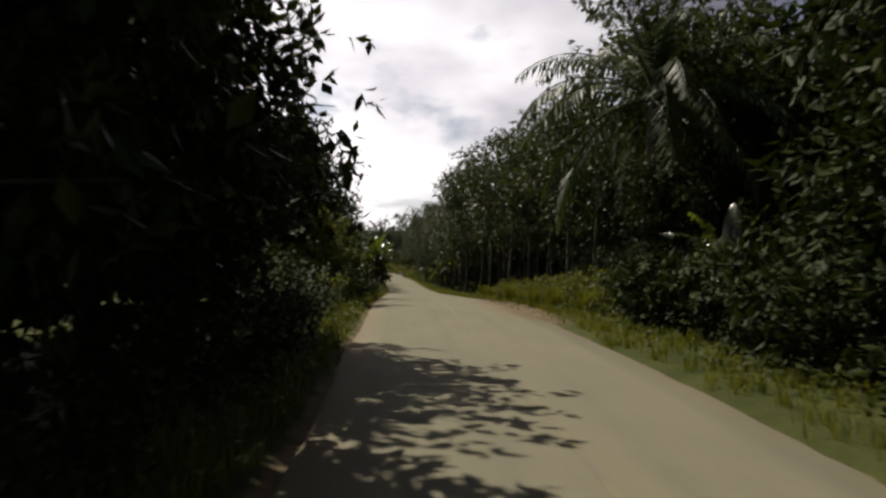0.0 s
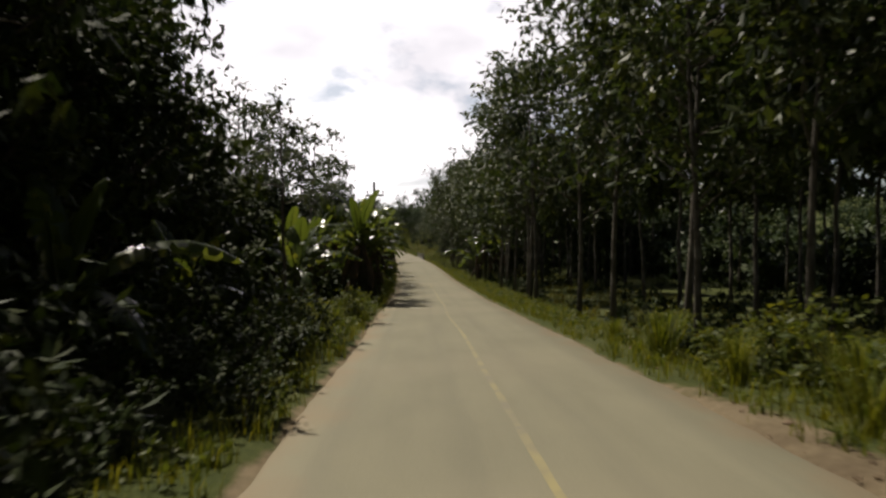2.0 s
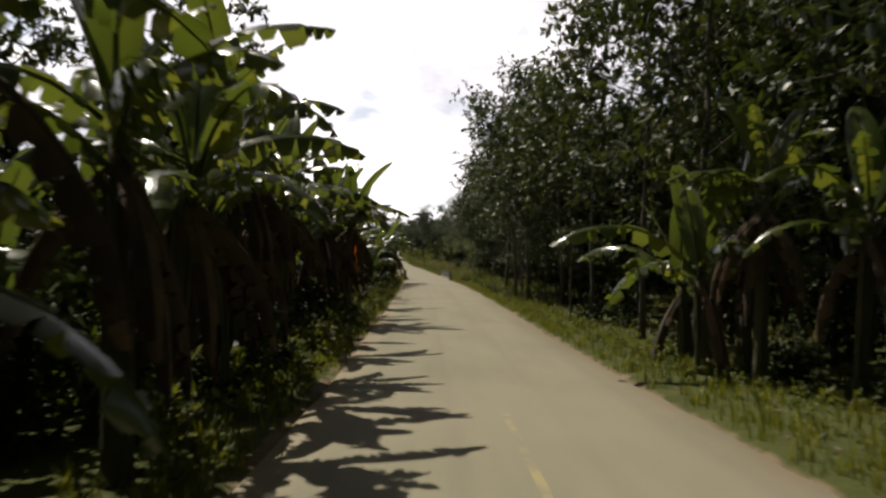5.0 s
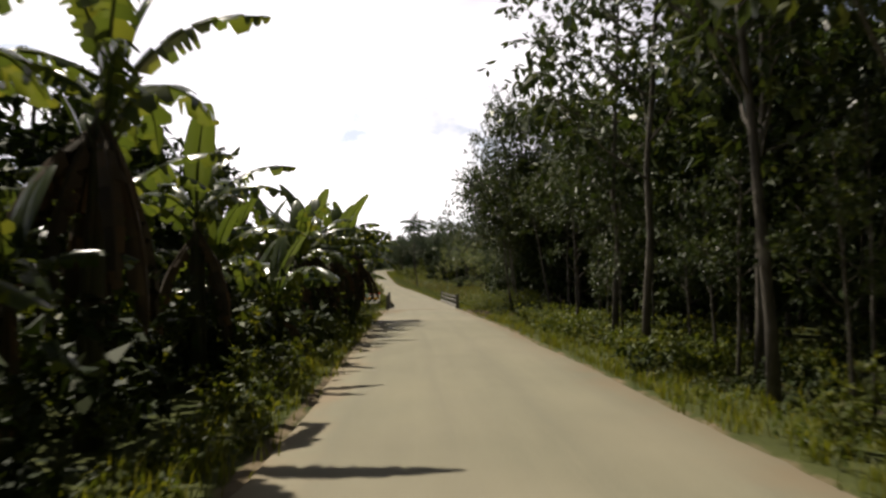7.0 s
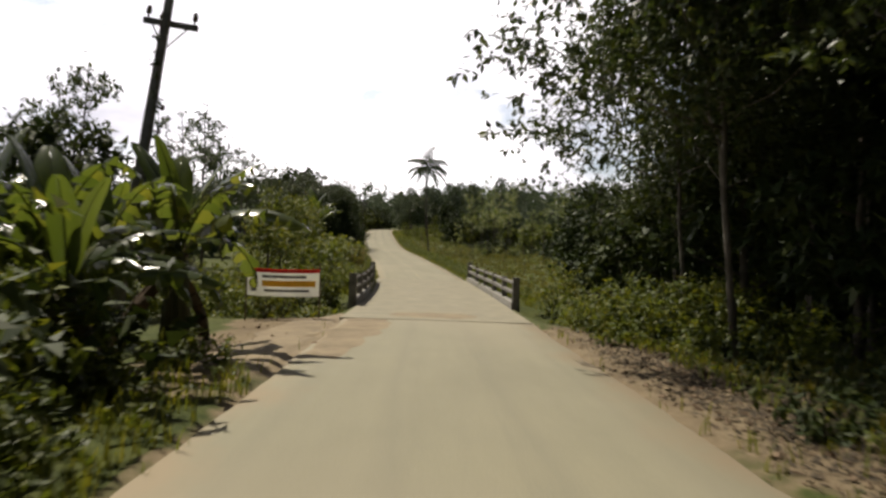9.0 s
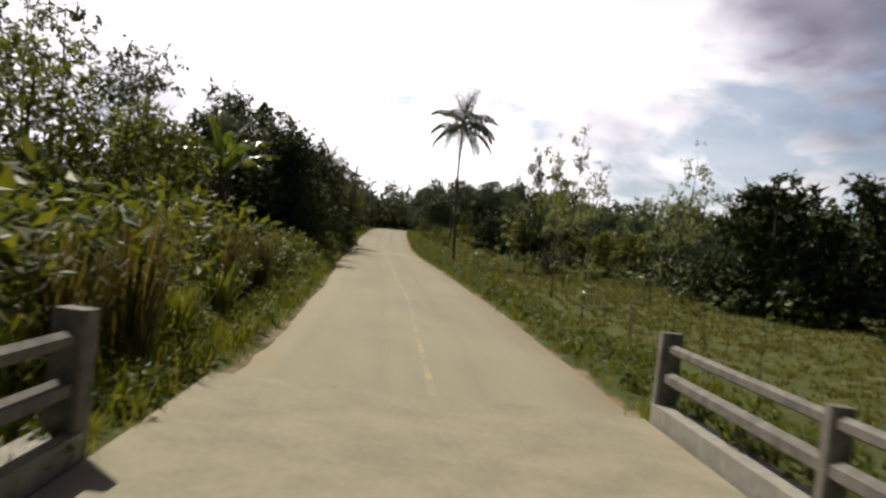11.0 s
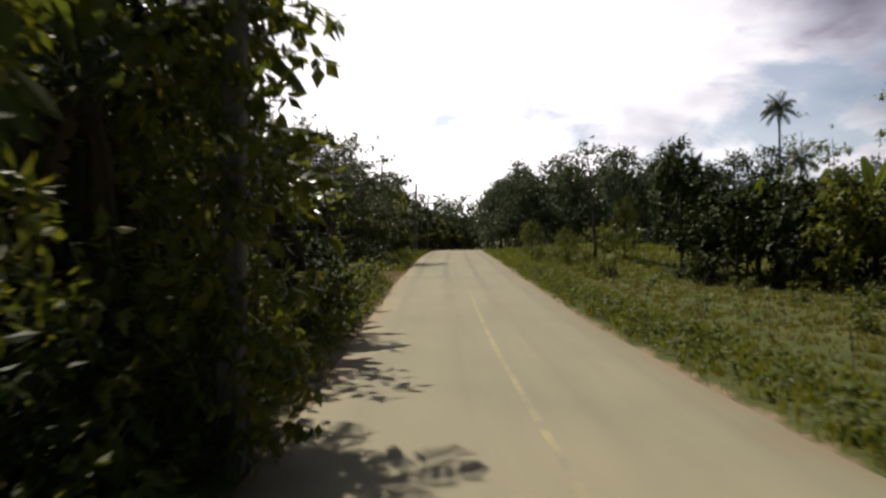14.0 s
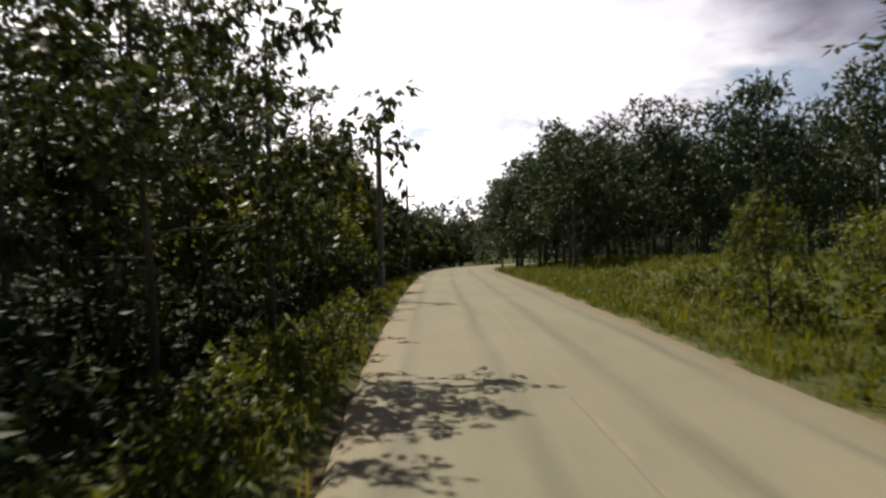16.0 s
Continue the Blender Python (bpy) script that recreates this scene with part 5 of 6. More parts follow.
def cloth(x0, x1, z0, z1, y, material, name, parent, sag=0.03):
    n = 10
    xs = np.linspace(x0, x1, n)
    wave = 0.025 * np.sin(xs * 5.0)
    v, f = [], []
    for back in (0.0, 0.006):
        for z in (z0, (z0 + z1) / 2, z1):
            for x, w in zip(xs, wave):
                v.append((x, y + w + back + 0.015 * math.sin(3 * x + 4 * z), z - sag * (1 - (x / 1.1) ** 2)))
    for r in range(2):
        for i in range(n - 1):
            k = r * n + i
            f.append([k, k + 1, k + n + 1, k + n])
            k += 3 * n
            f.append([k, k + n, k + n + 1, k + 1])
    return part(name, mesh_of(name, v, f, material, True), parent)


sheet_ob = cloth(-1.1, 1.1, 0.72, 1.55, 0.0, VINYL, "cloth", banner)
cloth(-1.1, 1.1, 1.44, 1.55, -0.008, RED, "red_edge", sheet_ob)
cloth(-0.62, 0.98, 1.02, 1.20, -0.009, GOLD, "yellow_bar", sheet_ob)
cloth(-0.62, 0.70, 1.28, 1.36, -0.009, GREYPRINT, "grey_bar", sheet_ob)
cloth(-0.55, 0.80, 0.86, 0.93, -0.009, GREYPRINT, "grey_bar", sheet_ob)
cloth(-0.98, -0.78, 0.86, 1.10, -0.009, GREYPRINT, "dark_mark", sheet_ob)

# ---- past the bridge, left ----
for s in np.arange(236, 263, 2.0):
    reeds.put(rng.randint(0, 2), s, -4.6 + rng.normal(0, 0.35), turn_(), rng.uniform(0.6, 0.9))
    shrubs.put(1, s + 0.8, -6.0 + rng.normal(0, 0.5), turn_(), rng.uniform(1.0, 1.45))
for s in np.arange(218, 292, 2.2):
    shrubs.put(rng.randint(0, 2), s, -5.2 + rng.normal(0, 0.5), turn_(), rng.uniform(0.6, 0.95))
for s, d, k, sc in ((240, -8.5, 1, 0.9), (247, -9, 0, 0.95), (254, -8.8, 1, 0.9), (262, -9, 0, 1.0), (270, -9.5, 1, 0.9), (232, -8, 0, 0.8)):
    lights.put(k, s, d, turn_(), sc)
for s, d, k, sc in ((273, -8.2, 0, 1.0), (276, -8.8, 2, 1.05), (279, -9.2, 4, 1.1), (282, -9.5, 1, 1.1)):
    bananas.put(k, s, d, turn_(), sc)
for s, d, k, sc in ((283.5, -7.4, 0, 0.66), (287.0, -6.3, 2, 0.72), (298.5, -5.75, 0, 0.84), (303.5, -5.8, 1, 0.82), (309.0, -8.6, 2, 0.7), (291, -12, 1, 1.0), (301, -12, 2, 1.0), (312, -12, 0, 0.95), (321, -11.5, 1, 0.8), (317.5, -7.8, 1, 1.0), (323.0, -8.2, 2, 0.95), (328.5, -8.8, 0, 0.75), (278.0, -9.0, 2, 0.52)):
    (broads if abs(d) < 9.2 else far_broads).put(k, s, d, turn_(), sc)
for s, d in ((320, -11), (325, -12), (330, -11), (336, -13)):
    airies.put(int(s), s, d, turn_(), 0.72)
for s, d, k, sc in ((287.5, -9.6, 0, 0.75), (290.5, -10.8, 1, 0.8), (284.0, -10.0, 2, 0.72), (268, -10.5, 0, 0.7), (264, -11.5, 1, 0.72), (299.0, -8.8, 2, 0.78), (303.0, -10.6, 0, 0.84), (307.0, -12.6, 1, 0.9), (302.0, -9.2, 1, 0.74), (226.2, -15.2, 1, 0.95), (222.5, -14.6, 0, 0.8), (331.0, -9.0, 1, 0.68), (334.2, -9.8, 2, 0.7)):
    sparse_rubbers.put(k, s, d, 71.0 * s, sc)
for s in np.arange(244, 300, 8):
    airies.put(rng.randint(0, 2), s, -17 + rng.normal(0, 2), turn_(), rng.uniform(0.75, 0.9))
for s in np.arange(286, 338, 1.8):
    shrubs.put((0, 1, 3)[rng.randint(0, 3)], s, -4.5 + rng.normal(0, 0.3), turn_(), rng.uniform(0.45, 0.75))
for s, d, k, sc in ((312.0, -6.1, 1, 1.0), (314.0, -6.6, 4, 0.95), (317.5, -6.2, 0, 1.05), (319.5, -5.9, 2, 1.0), (320.5, -6.4, 1, 1.0), (322.5, -5.4, 4, 0.95), (325.0, -6.0, 0, 0.85), (326.5, -5.6, 1, 0.85), (329, -6.0, 0, 0.75), (331, -7.6, 3, 0.9)):
    bananas.put(k, s, d, turn_(), sc)
utility_pole(309.6, -3.2, 7.3, 0, "weathered concrete utility pole overgrown with creepers")
overgrow(309.6, -3.2, 5.4, 470)
for s, d, k, sc in ((308.0, -4.3, 0, 1.0), (309.4, -4.2, 1, 0.95), (311.2, -4.0, 1, 0.95), (313.0, -4.1, 1, 0.85), (314.8, -4.2, 0, 1.0)):
    shrubs.put(k, s, d, 83.0 * s, sc)
bananas.put(2, 310.6, -5.0, 35, 0.95)
for k, s in enumerate(list(np.arange(269.5, 293, 1.3)) + list(np.arange(319.0, 333, 1.1))):
    shrubs.put(k % 2, s, -4.05 + 0.35 * math.sin(2.3 * k), 67.0 * k, (0.42 if s < 283 else 0.58) + 0.1 * math.sin(1.9 * k))
utility_pole(408.0, -4.0, 7.0, 0, "weathered concrete utility pole at the far bend")
utility_pole(374.0, -3.6, 6.3, 78, "weathered concrete utility pole between roadside trees")
cp2 = palm("coconut_palm", "coconut palm behind the dark roadside trees", 7.2, 0.17, (0.6, 0), 20, 3.3, 0.7, 0.6, False, 430, 24)
cp2.matrix_basis = stand(cp2, 312.0, -6.2, 70)
for d0, s0, s1, gap in ((-8.6, 353, 420, 4.6), (-13.0, 350, 430, 4.8), (-17.5, 336, 440, 5.0), (-22.5, 334, 440, 5.6), (-28, 334, 440, 6.0)):
    for s in np.arange(s0, s1, gap):
        (sparse_rubbers if d0 > -20 else thin_rubbers).put(rng.randint(0, 9), s + rng.normal(0, 0.5), d0 + rng.normal(0, 0.5), turn_(), rng.uniform(0.72, 0.86))
for s in np.arange(351, 430, 2.4):
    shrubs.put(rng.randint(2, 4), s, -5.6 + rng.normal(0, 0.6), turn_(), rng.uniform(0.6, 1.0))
for s in np.arange(366, 470, 5.0):
    far_lights.put(rng.randint(0, 2), s, -6.6 + rng.normal(0, 0.5), turn_(), rng.uniform(0.7, 1.0))
for s, d in ((326.5, -5.6), (329, -5.4), (331.5, -5.8), (333.5, -6.4), (330, -7.2)):
    shrubs.put(3, s, d, 77.0 * s, 0.85)
for s, d, k, sc in ((350, -14, 2, 0.5), (359, -13, 0, 0.5), (345, -17.5, 1, 0.55), (341, -19, 0, 0.7), (348, -18, 1, 0.68), (355, -17, 2, 0.66), (362, -14, 0, 0.66), (335, -18, 2, 0.7), (370, -12, 1, 0.7), (378, -10, 2, 0.7)):
    far_broads.put(k, s, d, 50 * k, sc)
for s, d, k, sc in ((349.5, -7.6, 0, 0.62), (351.5, -9.6, 1, 0.7), (354.0, -7.8, 2, 0.6), (356.8, -9.2, 0, 0.66), (361.5, -7.6, 1, 0.6), (364.5, -9.4, 2, 0.64), (347.5, -11.5, 2, 0.68), (353.5, -12.4, 1, 0.7)):
    sparse_rubbers.put(k, s, d, 61.0 * s, sc)
domes.put(0, 280.2, -6.1, 20, 0.60, tall=0.9)
domes.put(1, 283.4, -7.2, 80, 0.62, tall=0.88)
domes.put(1, 293.0, -5.5, 110, 0.52, tall=0.62)
domes.put(0, 295.8, -6.0, 200, 0.54, tall=0.62)
domes.put(0, 290.0, -6.4, 250, 0.54, tall=0.62)
whorls.put(0, 358.4, -4.5, 30, 1.0)
for s in np.arange(392, 490, 4.5):
    far_broads.put(int(s), s, -6.8 + 0.5 * math.sin(s), 37.0 * s, 0.66)
    if s > 420:
        far_broads.put(int(s) + 1, s + 2, -11.5 + 0.5 * math.sin(s), 61.0 * s, 0.8)
lights.put(0, 368.0, -5.6, 80, 0.8)
whorls.put(1, 354.6, -5.2, 200, 0.9)
airies.put(0, 358.3, 9.3, 40, 0.95, tall=0.6)
whorls.put(1, 300.0, 10.8, 77, 0.62, tall=1.5)
far_broads.put(1, 349.8, 12.8, 0, 0.6, tall=0.8)
lights.put(0, 312.0, -5.9, 60, 0.9, tall=1.05)
lights.put(1, 307.2, -5.0, 160, 0.66, tall=0.9)
lights.put(0, 311.6, -4.4, 20, 0.6, tall=0.9)

# ---- past the bridge, right: field, saplings, palms and the woods behind ----
cp = palm("coconut_palm", "tall coconut palm on a slender curved trunk in the field", 12.0, 0.12, (-0.55, 0.5), 30, 3.7, 0.85, 0.85, True, 420, 38)
cp.matrix_basis = stand(cp, 306.5, 5.9, 0)
for s, d, tall_, sway, seed in ((368.4, 25.4, 11.6, (0.3, 0.2), 440), (369.6, 27.6, 7.4, (0.2, -0.2), 450)):
    ar = palm("areca_palm", "slim areca palm rising over a grove", tall_, 0.11, sway, 18, 1.7, 0.62, 0.9, False, seed, 22)
    ar.matrix_basis = stand(ar, s, d, 0)
for s, d, k, sc in ((292.5, 20.5, 1, 1.55), (303.0, 12.8, 0, 1.15), (305.5, 17.1, 1, 1.45), (299.0, 15.4, 2, 1.25), (278.0, 13.3, 0, 1.02), (311.0, 14.0, 1, 1.1), (318, 17, 2, 1.3), (330, 22, 1, 1.5), (283, 16.5, 1, 1.0), (296.5, 9.0, 0, 0.8)):
    saplings.put(k, s, d, turn_(), sc)
saplings.put(0, 274.5, 7.3, 20, 0.95, tall=1.32)
saplings.put(2, 286.0, 10.6, 110, 1.05, tall=1.35)
for d0 in (5.6, 8.8, 12.0, 15.2, 18.4):
    for s in np.arange(240, 332, 4.6):
        if rng.uniform() < 0.5:
            seedlings.put(rng.randint(0, 2), s + rng.normal(0, 0.4), d0 + rng.normal(0, 0.25), turn_(), rng.uniform(0.6, 1.15))
sr = np.random.RandomState(90)
for k in range(46):
    s, d = 250 + 1.85 * k + sr.normal(0, 0.5), (5.7, 8.9, 12.1, 7.3)[k % 4] + sr.normal(0, 0.3)
    tall_ = sr.uniform(0.8, 1.35)
    st = Shape()
    st.tube([(0, 0, -0.25), (0.015, 0.01, tall_ * 0.5), (sr.normal(0, 0.05), sr.normal(0, 0.05), tall_)], [0.02, 0.018, 0.014], 5)
    ob = tagged(new("stake", st.mesh("stake", WOOD)), "thin grey wooden stake beside a planted seedling", "stake", "stakes in the field")
    ob.matrix_basis = stand(ob, s, d, 0)
for s, d, k, sc in ((343, 13.6, 0, 0.55), (347, 13.2, 1, 0.56), (350.5, 14.8, 2, 0.6), (345, 16.4, 1, 0.62), (340.5, 15.2, 2, 0.5), (341, 18, 0, 0.55), (346, 20, 1, 0.62), (337.5, 20, 2, 0.5), (350, 22, 0, 0.66), (333, 22, 1, 0.5), (351, 17, 2, 0.5), (280, 20.5, 0, 0.88), (283.5, 22.5, 1, 0.84), (278.5, 24.5, 2, 0.78), (286, 26, 0, 0.85), (282, 29, 1, 0.85)):
    far_broads.put(k, s, d, turn_(), sc)
for s, d, k, sc in ((341.0, 17.0, 0, 0.9), (345.0, 15.4, 2, 0.85), (348.5, 18.0, 4, 0.95), (343, 20.5, 2, 1.0)):
    bananas.put(k, s, d, turn_(), sc)
for s in np.arange(296, 344, 4.2):
    saplings.put(rng.randint(0, 3), s, 24 - (s - 296) * 0.14 + rng.normal(0, 1.5), turn_(), rng.uniform(1.0, 1.5))
for s in np.arange(318, 352, 3.4):
    far_lights.put(rng.randint(0, 2), s, 26 - (s - 318) * 0.28 + rng.normal(0, 1.2), turn_(), rng.uniform(0.6, 0.85))
for s in np.arange(290, 352, 5.0):
    groves.put(rng.randint(0, 3), s, 40 - (s - 290) * 0.22 + rng.normal(0, 2.0), turn_(), rng.uniform(0.62, 0.85))
for d0, s0, s1 in ((13.0, 398, 446), (18.0, 394, 446), (24.0, 390, 446), (31.0, 386, 446), (7.2, 397, 446), (5.9, 414, 446)):
    for s in np.arange(s0, s1, 6.2):
        groves.put(rng.randint(0, 3), s + rng.normal(0, 0.8), d0 + rng.normal(0, 0.8), turn_(), rng.uniform(0.92, 1.06), tall=rng.uniform(0.92, 1.06))
for s, d, k, sc in ((357, 11.0, 1, 0.5), (362.0, 5.4, 0, 0.40), (357.2, 7.2, 0, 0.34)):
    lights.put(k, s, d, turn_(), sc, tall=sc * 1.4)
for s, d, sc in ((371.0, 12.4, 0.6), (363.0, 13.0, 0.55)):
    bananas.put(3, s, d, 83.0 * s, sc)
for s, d, k, sc in ((365.0, 9.0, 1, 0.7), (368.6, 11.4, 1, 0.9), (364.0, 12.6, 0, 0.9), (372.5, 13.2, 1, 0.9), (359.5, 9.0, 0, 0.8), (361.5, 10.5, 0, 0.9), (376, 10.0, 0, 0.9)):
    shrubs.put(k, s, d, 47.0 * s, sc)
for s in np.arange(300, 352, 2.4):
    shrubs.put(rng.randint(0, 4), s, 19 - (s - 300) * 0.12 + rng.normal(0, 1.6), turn_(), rng.uniform(0.6, 1.0))
for s, d, sc in ((228, 6.4, 0.9), (231, 5.6, 0.8), (235, 7, 1.0), (224, 6.8, 1.0), (219, 6.2, 0.9), (215, 7.2, 0.9), (222, 8.6, 1.0), (226, -5.0, 0.8), (231, -4.9, 0.9), (222, -6.2, 0.9), (217, 9.0, 0.9)):
    shrubs.put(1, s, d, turn_(), sc)
for s, d, sc in ((222, 11.5, 0.9), (227, 8.0, 0.5)):
    lights.put(0, s, d, turn_(), sc)
for s, d, k, sc in ((224, 15.5, 0, 0.95), (231, 15, 1, 0.9), (238, 18, 2, 0.85), (246, 22, 0, 0.8), (218, 17, 2, 1.0), (231, 8.8, 1, 0.64), (237, 9.3, 2, 0.62), (243.5, 10.0, 0, 0.6), (225.5, 9.8, 0, 0.8), (220, 10.5, 1, 0.9), (234, 12.5, 0, 0.8), (241, 13.5, 1, 0.75), (211, 9.8, 0, 0.72), (205.5, 10.8, 1, 0.85), (217.5, 11.6, 2, 0.75), (207, 13.5, 0, 0.9), (212, 14.5, 1, 0.95), (204, 18, 2, 1.0), (213, 20, 0, 1.0), (222, 21, 1, 1.0), (230, 20, 2, 0.95), (198, 15.5, 1, 0.9)):
    far_broads.put(k, s, d, turn_(), sc)
for k, (s, d) in enumerate(((347.5, 7.9), (350.6, 8.0), (353.7, 8.1), (344.4, 7.8))):
    post = Shape()
    post.tube([(0, 0, -0.3), (0.01, 0, 0.5), (0, 0.01, 1.15)], [0.045, 0.042, 0.038], 6)
    ob = tagged(new("fence_post", post.mesh("fence_post", WOOD)), "grey wooden fence post in the grass", "fence post", "fence posts")
    ob.matrix_basis = stand(ob, s, d, 20 * k)

# ---- far woods beyond the last bend ----
def woods(name, rows, seed, label):
    r = np.random.RandomState(seed)
    sh = Shape()
    for s0, s1, d0, d1, n, tall, count, size in rows:
        for k in range(n):
            s, d = r.uniform(s0, s1), r.uniform(d0, d1)
            p = spot(s, d, float(land(s, d)))
            h = tall * r.uniform(0.7, 1.2)
            c = p + np.stack([r.normal(0, h * 0.17, 14), r.normal(0, h * 0.17, 14), r.uniform(0.06, 0.9, 14) * h], 1)
            leaf_cloud(sh, r, c, h * 0.105, count, size, 0.3, 0.8, True)
            sh.tube([p - (0, 0, 0.3), p + (0, 0, h * 0.5)], [0.22, 0.12], 5)
    return tagged(new(name, sh.mesh(name, FAR)), label, "woods", kind="stuff")


woods("far_woods", [(440, 500, -40, -16.0, 30, 11, 1500, 0.45), (446, 510, 8, 40, 30, 12, 1500, 0.45), (500, 560, -70, 70, 60, 14, 700, 0.75), (580, 640, -120, 120, 50, 18, 500, 1.1), (660, 760, -160, 160, 40, 22, 400, 1.4), (320, 560, 80, 300, 130, 12, 260, 1.3), (560, 900, -420, 420, 220, 19, 260, 2.0)], 9, "distant green woods closing the view")
woods("side_woods", [(60, 440, -60, -32, 70, 11, 700, 0.7), (250, 440, 48, 80, 50, 11, 700, 0.7), (52, 128, 32, 48, 75, 5.4, 600, 0.62), (128, 226, 21, 40, 90, 9, 900, 0.6), (-60, -25, -30, 30, 14, 12, 500, 0.8), (15, 130, 24, 30, 110, 4.0, 420, 0.6), (130, 262, 24, 29, 45, 6, 420, 0.6), (60, 345, -21, -18, 85, 5, 420, 0.6), (262, 400, 42, 46, 42, 6, 420, 0.6), (340, 440, -34, -31, 32, 7, 420, 0.6), (345, 392, 28, 34, 20, 5, 420, 0.6)], 10, "dense green woods behind the roadside trees")


# ---- grass and weeds ----
def grass(name, bands, seed, material, label, wide=0.011):
    r = np.random.RandomState(seed)
    S_, D_, H_ = [], [], []
    for s0, s1, d0, d1, n, tall in bands:
        clumps = max(8, n // 9)
        cs, cd = r.uniform(s0, s1, clumps), r.uniform(d0, d1, clumps)
        k = r.randint(0, clumps, n)
        S_.append(cs[k] + r.normal(0, 0.10, n)), D_.append(cd[k] + r.normal(0, 0.09, n)), H_.append(tall * r.uniform(0.45, 1.2, n))
    s, d, h = np.concatenate(S_), np.concatenate(D_), np.concatenate(H_)
    keep = bare_ground(s, d) < r.uniform(0.25, 1.0, len(s))
    s, d, h = s[keep], d[keep], h[keep]
    n = len(s)
    p = spot(s, d, land(s, d) - 0.02)
    a = r.uniform(0, 6.283, n)
    w = np.stack([np.cos(a), np.sin(a), np.zeros(n)], 1)
    t = np.stack([-np.sin(a), np.cos(a), np.zeros(n)], 1) * (wide * r.uniform(0.6, 1.5, n))[:, None]
    up = np.array([0, 0, 1.0])
    bend = r.uniform(0.15, 0.6, n)[:, None] * h[:, None]
    m = p + up * h[:, None] * 0.6 + w * bend * 0.35
    q = p + up * h[:, None] + w * bend
    v = np.stack([p - t, p + t, m - t * 0.8, m + t * 0.8, q], 1).reshape(-1, 3)
    k = np.arange(n) * 5
    f = np.stack([k, k + 1, k + 3, k + 2], 1).tolist() + np.stack([k + 2, k + 3, k + 4], 1).tolist()
    return tagged(new(name, mesh_of(name, v, f, material)), label, "grass", kind="stuff")


grass("verge_grass", [(0, 215, 3.05, 5.6, 26000, 0.32), (-4, 215, -4.6, -3.05, 17000, 0.34), (232, 400, 3.0, 6.2, 27000, 0.30), (232, 400, -4.4, -3.0, 14000, 0.34), (234, 292, -6.6, -3.1, 11000, 0.42)], 21, GRASS, "uneven green grass along the road's edges")
grass("field_grass", [(236, 360, 5.4, 26, 100000, 0.17), (236, 300, 24, 42, 45000, 0.2), (60, 215, 5.6, 16, 16000, 0.3)], 22, FIELD, "low patchy grass of the field", 0.02)
grass("meadow_grass", [(346, 420, 3.4, 22, 20000, 0.42)], 23, GRASS, "bright green grass of the meadow before the grove", 0.022)


def weeds(name, bands, seed, label, material):
    r = np.random.RandomState(seed)
    sh = Shape()
    for s0, s1, d0, d1, plants, tall in bands:
        s, d = r.uniform(s0, s1, plants), r.uniform(d0, d1, plants)
        ok = bare_ground(s, d) < 0.7
        p = spot(s[ok], d[ok], land(s[ok], d[ok]))
        p = p + np.stack([np.zeros(len(p)), np.zeros(len(p)), tall * r.uniform(0.3, 1.0, len(p))], 1)
        leaf_cloud(sh, r, p, 0.11, len(p) * 9, 0.13, 0.2, 0.7)
    return tagged(new(name, sh.mesh(name, material)), label, "weeds", kind="stuff")


weeds("verge_weeds", [(-4, 210, -4.4, -3.2, 1500, 0.38), (236, 362, -4.3, -3.15, 1500, 0.4), (4, 214, 3.5, 6.0, 1300, 0.32), (234, 350, 3.2, 5.2, 2400, 0.42), (350, 400, 3.3, 6.5, 600, 0.28), (240, 350, 6, 20, 160, 0.22)], 31, "leafy green weeds on the verge", BUSH)


def litter(name, spots_, seed, label):
    """Clods, stones and fallen leaves on the bare soil."""
    r = np.random.RandomState(seed)
    sh = Shape()
    for s0, d0, ls, ld, n in spots_:
        for k in range(n):
            s, d = s0 + r.normal(0, ls), d0 + r.normal(0, ld)
            e = abs(d) - 2.7
            if e < 0:
                continue
            g = 0.02 + 0.03 * min(3.5, r.exponential(0.6))
            p = spot(s, d, max(float(land(s, d)), -0.05 if e < 0.3 else -9) + g * 0.3)
            v = p + r.normal(0, g * 0.6, (6, 3)) * 0.3 + np.array([[1, 0, 0], [-1, 0, 0], [0, 1, 0], [0, -1, 0], [0, 0, 0.7], [0, 0, -0.7]]) * g
            sh.add(v, [[0, 2, 4], [2, 1, 4], [1, 3, 4], [3, 0, 4], [2, 0, 5], [1, 2, 5], [3, 1, 5], [0, 3, 5]])
    return tagged(new(name, sh.mesh(name, ROCK)), label, "stones", kind="stuff")


litter("loose_clods", [(40, 3.4, 8, 0.4, 160), (205, 4.4, 8, 1.2, 320), (212, -4.2, 5, 0.8, 90), (344, -6.0, 4, 2.2, 320), (343.5, -3.7, 3.5, 0.45, 260), (88, 4.0, 30, 0.4, 90)], 41, "clods, stones and dry litter on bare soil")


def undergrowth(name, bands, seed, label, material):
    """Low bushes too many to tell apart."""
    r = np.random.RandomState(seed)
    sh = Shape()
    for s0, s1, d0, d1, n, tall, wide, count, size in bands:
        for s, d in zip(r.uniform(s0, s1, n), r.uniform(d0, d1, n)):
            p = spot(s, d, float(land(s, d)))
            k = r.uniform(0.6, 1.25)
            c = p + np.stack([r.normal(0, wide * k * 0.45, 7), r.normal(0, wide * k * 0.45, 7), r.uniform(0.1, 0.85, 7) * tall * k], 1)
            leaf_cloud(sh, r, c, 0.22 * tall * k, count, size, 0.2, 0.8, size > 0.21)
    return tagged(new(name, sh.mesh(name, material)), label, "undergrowth", kind="stuff")


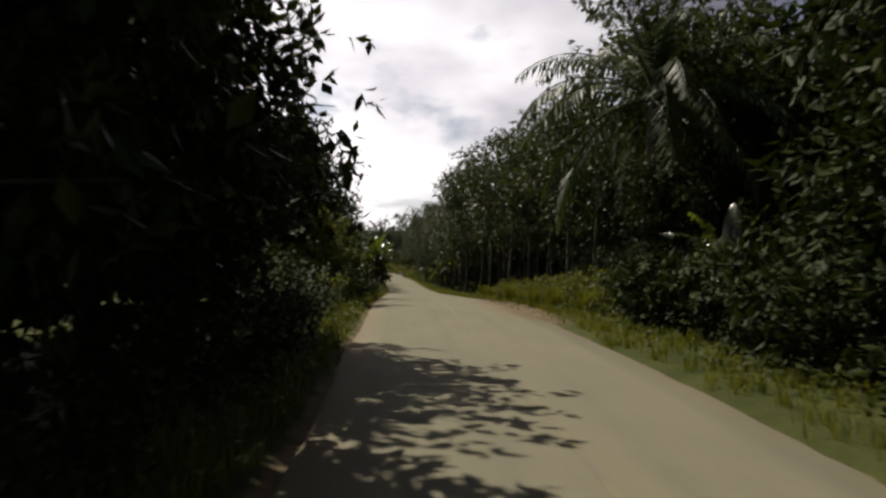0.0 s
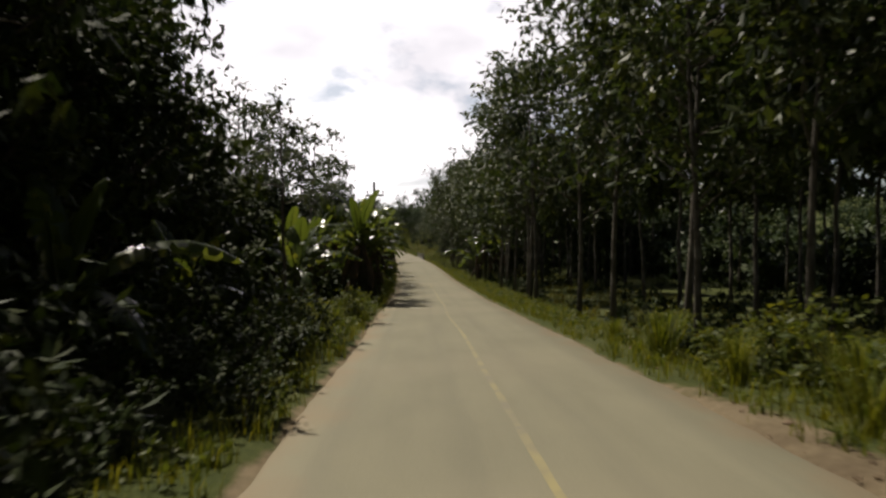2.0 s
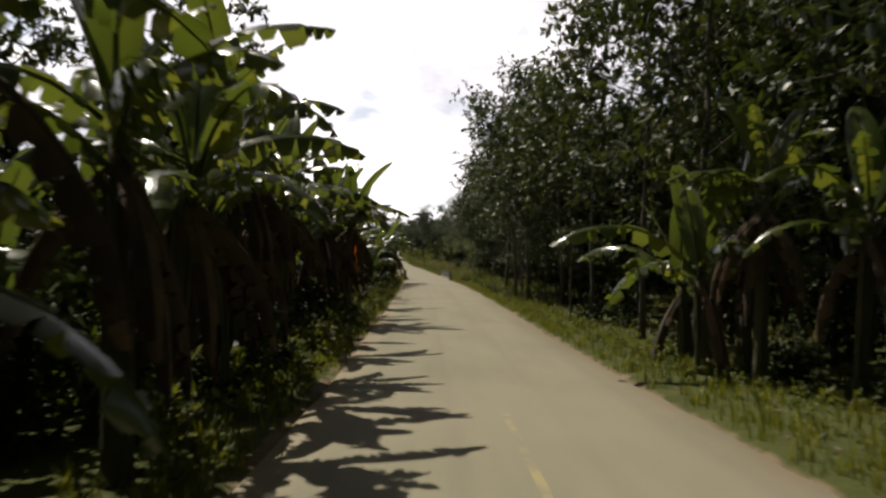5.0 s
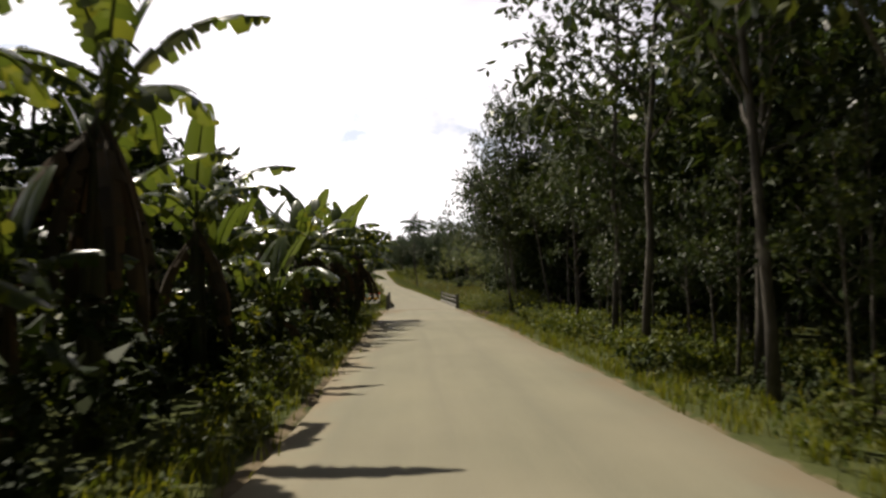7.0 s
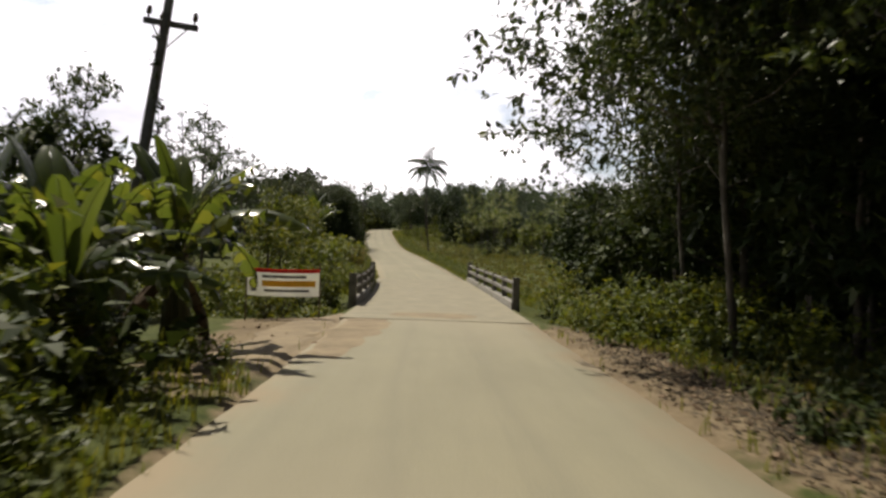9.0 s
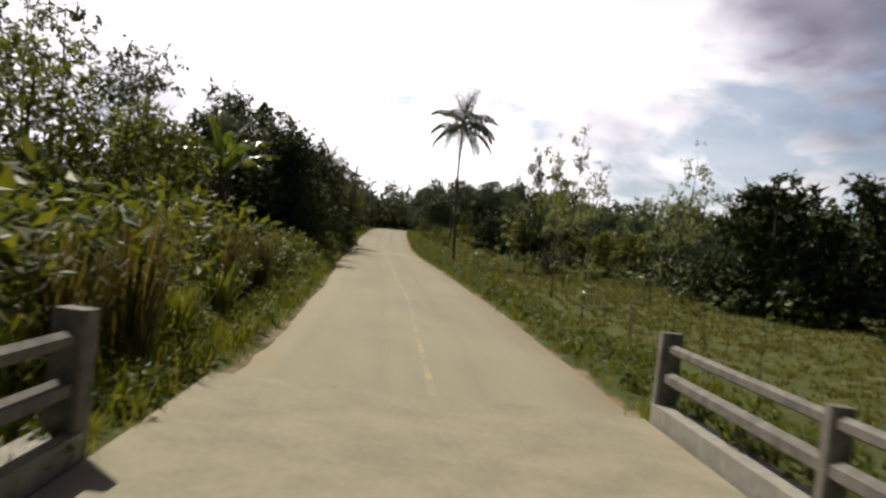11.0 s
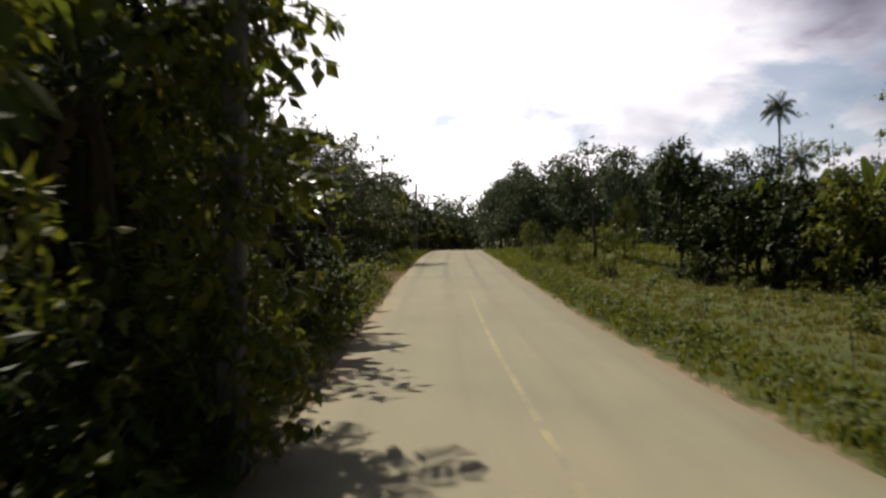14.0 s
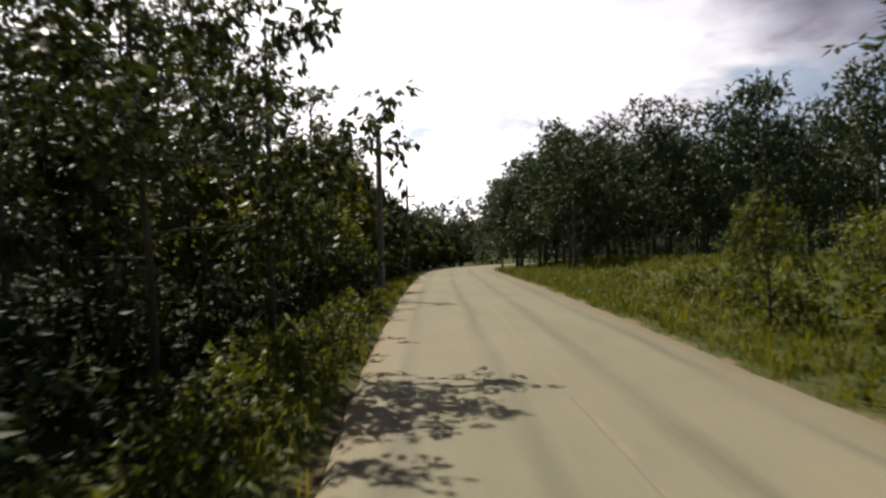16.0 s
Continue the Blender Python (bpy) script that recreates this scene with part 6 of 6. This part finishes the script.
# shade between trunks and stems is put into the darker leaf colour here
undergrowth("shaded_undergrowth", [(60, 210, 8.5, 34, 150, 0.9, 1.0, 130, 0.24), (60, 215, 6.0, 8.0, 60, 0.8, 0.8, 200, 0.18), (86, 206, -8.0, -5.0, 110, 2.4, 1.2, 240, 0.28), (346, 430, -24, -5.2, 230, 1.6, 1.2, 280, 0.20), (280, 326, -10.5, -6.5, 70, 2.8, 1.2, 300, 0.3), (190, 240, 11, 24, 50, 2.4, 1.3, 260, 0.3), (330, 344, -16, -6.5, 22, 1.5, 1.0, 220, 0.24), (350, 360, -20, -5.8, 75, 1.9, 1.1, 320, 0.19), (270, 285, -11, -5.6, 50, 1.7, 1.1, 320, 0.2), (276, 290, 18, 30, 40, 3.0, 1.6, 320, 0.34), (262, 345, 20, 36, 130, 1.1, 1.2, 160, 0.24)], 51, "low undergrowth between the trunks, leaves coloured dark for shade", BROAD)
undergrowth("verge_undergrowth", [(84, 208, -4.8, -4.0, 90, 0.8, 0.6, 260, 0.15), (84, 206, -9.5, -5.2, 190, 2.1, 1.0, 260, 0.24), (236, 350, 4.4, 5.8, 50, 0.4, 0.5, 130, 0.13), (346, 372, 6.0, 8.5, 26, 0.9, 0.8, 260, 0.18), (166, 191, 4.4, 9.5, 100, 0.85, 0.9, 240, 0.17), (210, 224, 4.4, 9.0, 60, 1.3, 0.9, 260, 0.17), (240, 282, -7.5, -4.9, 60, 1.6, 1.0, 300, 0.15), (203, 236, -15, -6.2, 110, 1.7, 1.1, 280, 0.19), (242, 338, 6.5, 25, 60, 0.30, 0.9, 110, 0.11), (300, 338, -6.5, -4.2, 50, 1.2, 0.8, 260, 0.18), (350, 372, -5.2, -3.5, 44, 0.75, 0.55, 200, 0.15)], 52, "leafy green undergrowth on the verge", BUSH)


def drift(name, s0, d0, ls, ld, seed, label, tilt=0.0, soil=None):
    """A thin spread of sandy soil washed over the road, ragged at its edge."""
    r = np.random.RandomState(seed)
    na, nr = 56, 7
    a = np.linspace(0, 2 * np.pi, na, endpoint=False)
    rag = 1 + 0.16 * np.interp(a, np.linspace(0, 2 * np.pi, 15), r.normal(0, 1, 15)) * np.sin(a / 2) + 0.07 * r.normal(0, 1, na)
    t = np.linspace(0, 1, nr + 1)[1:]
    A, T_ = np.meshgrid(a, t, indexing="ij")
    RR = rag[:, None] * T_
    s, d = s0 + ls * RR * np.cos(A) , d0 + ld * RR * np.sin(A) + tilt * ls * RR * np.cos(A)
    crown = 0.03 * (1 - np.clip(np.abs(d) / 2.95, 0, 1.02) ** 2) - 0.015
    over = np.where(np.abs(d) < 2.8, crown, np.minimum(crown, land(s, d) + 0.02))
    z = over + 0.012 * (1 - T_ ** 2) + np.where(T_ > 0.97, -0.006, 0.006)
    v = np.concatenate([spot(np.array([s0]), np.array([d0]), np.array([0.03])), spot(s.ravel(), d.ravel(), z.ravel())])
    f = []
    for i in range(na):
        j = (i + 1) % na
        f.append([0, 1 + j * nr, 1 + i * nr])
        f += [[1 + i * nr + k, 1 + j * nr + k, 1 + j * nr + k + 1, 1 + i * nr + k + 1] for k in range(nr - 1)]
    return tagged(new(name, mesh_of(name, v, f, soil or SAND, True)), label, "dirt", kind="structure")


drift("sand_drift", 213.0, -2.9, 7.5, 1.5, 62, "pale sand spread over the road's edge before the bridge", 0.05)
drift("sand_drift", 219.5, -0.3, 1.6, 3.0, 63, "pale sand across the road at the bridge")


def fallen_leaves(name, spots_, seed, label):
    """Dry leaves lying on the ground under the trees."""
    r = np.random.RandomState(seed)
    sh = Shape()
    for s0, d0, ls, ld, n in spots_:
        s, d = r.normal(s0, ls, n), r.normal(d0, ld, n)
        ok = np.abs(d) > 3.15 + r.uniform(0, 0.5, n)
        s, d = s[ok], d[ok]
        p = spot(s, d, land(s, d) + r.uniform(0.004, 0.03, len(s)))
        a = r.uniform(0, 6.283, len(s))
        way = unit(np.stack([np.cos(a), np.sin(a), r.normal(0, 0.22, len(s))], 1))
        side = unit(np.cross(way, np.array([0, 0, 1.0]) + r.normal(0, 0.25, (len(s), 3))))
        L = r.uniform(0.07, 0.17, len(s))
        sh.leaves(p, way, side, L, L * 0.55)
    return tagged(new(name, sh.mesh(name, DEAD)), label, "leaf litter", kind="stuff")


fallen_leaves("leaf_litter", [(204, 5.0, 7, 1.1, 9500), (188, 6.5, 12, 1.4, 2600), (110, 7.0, 28, 1.3, 2600), (346, -8.5, 5, 2.0, 900)], 71, "brown dry leaves lying under the roadside trees")
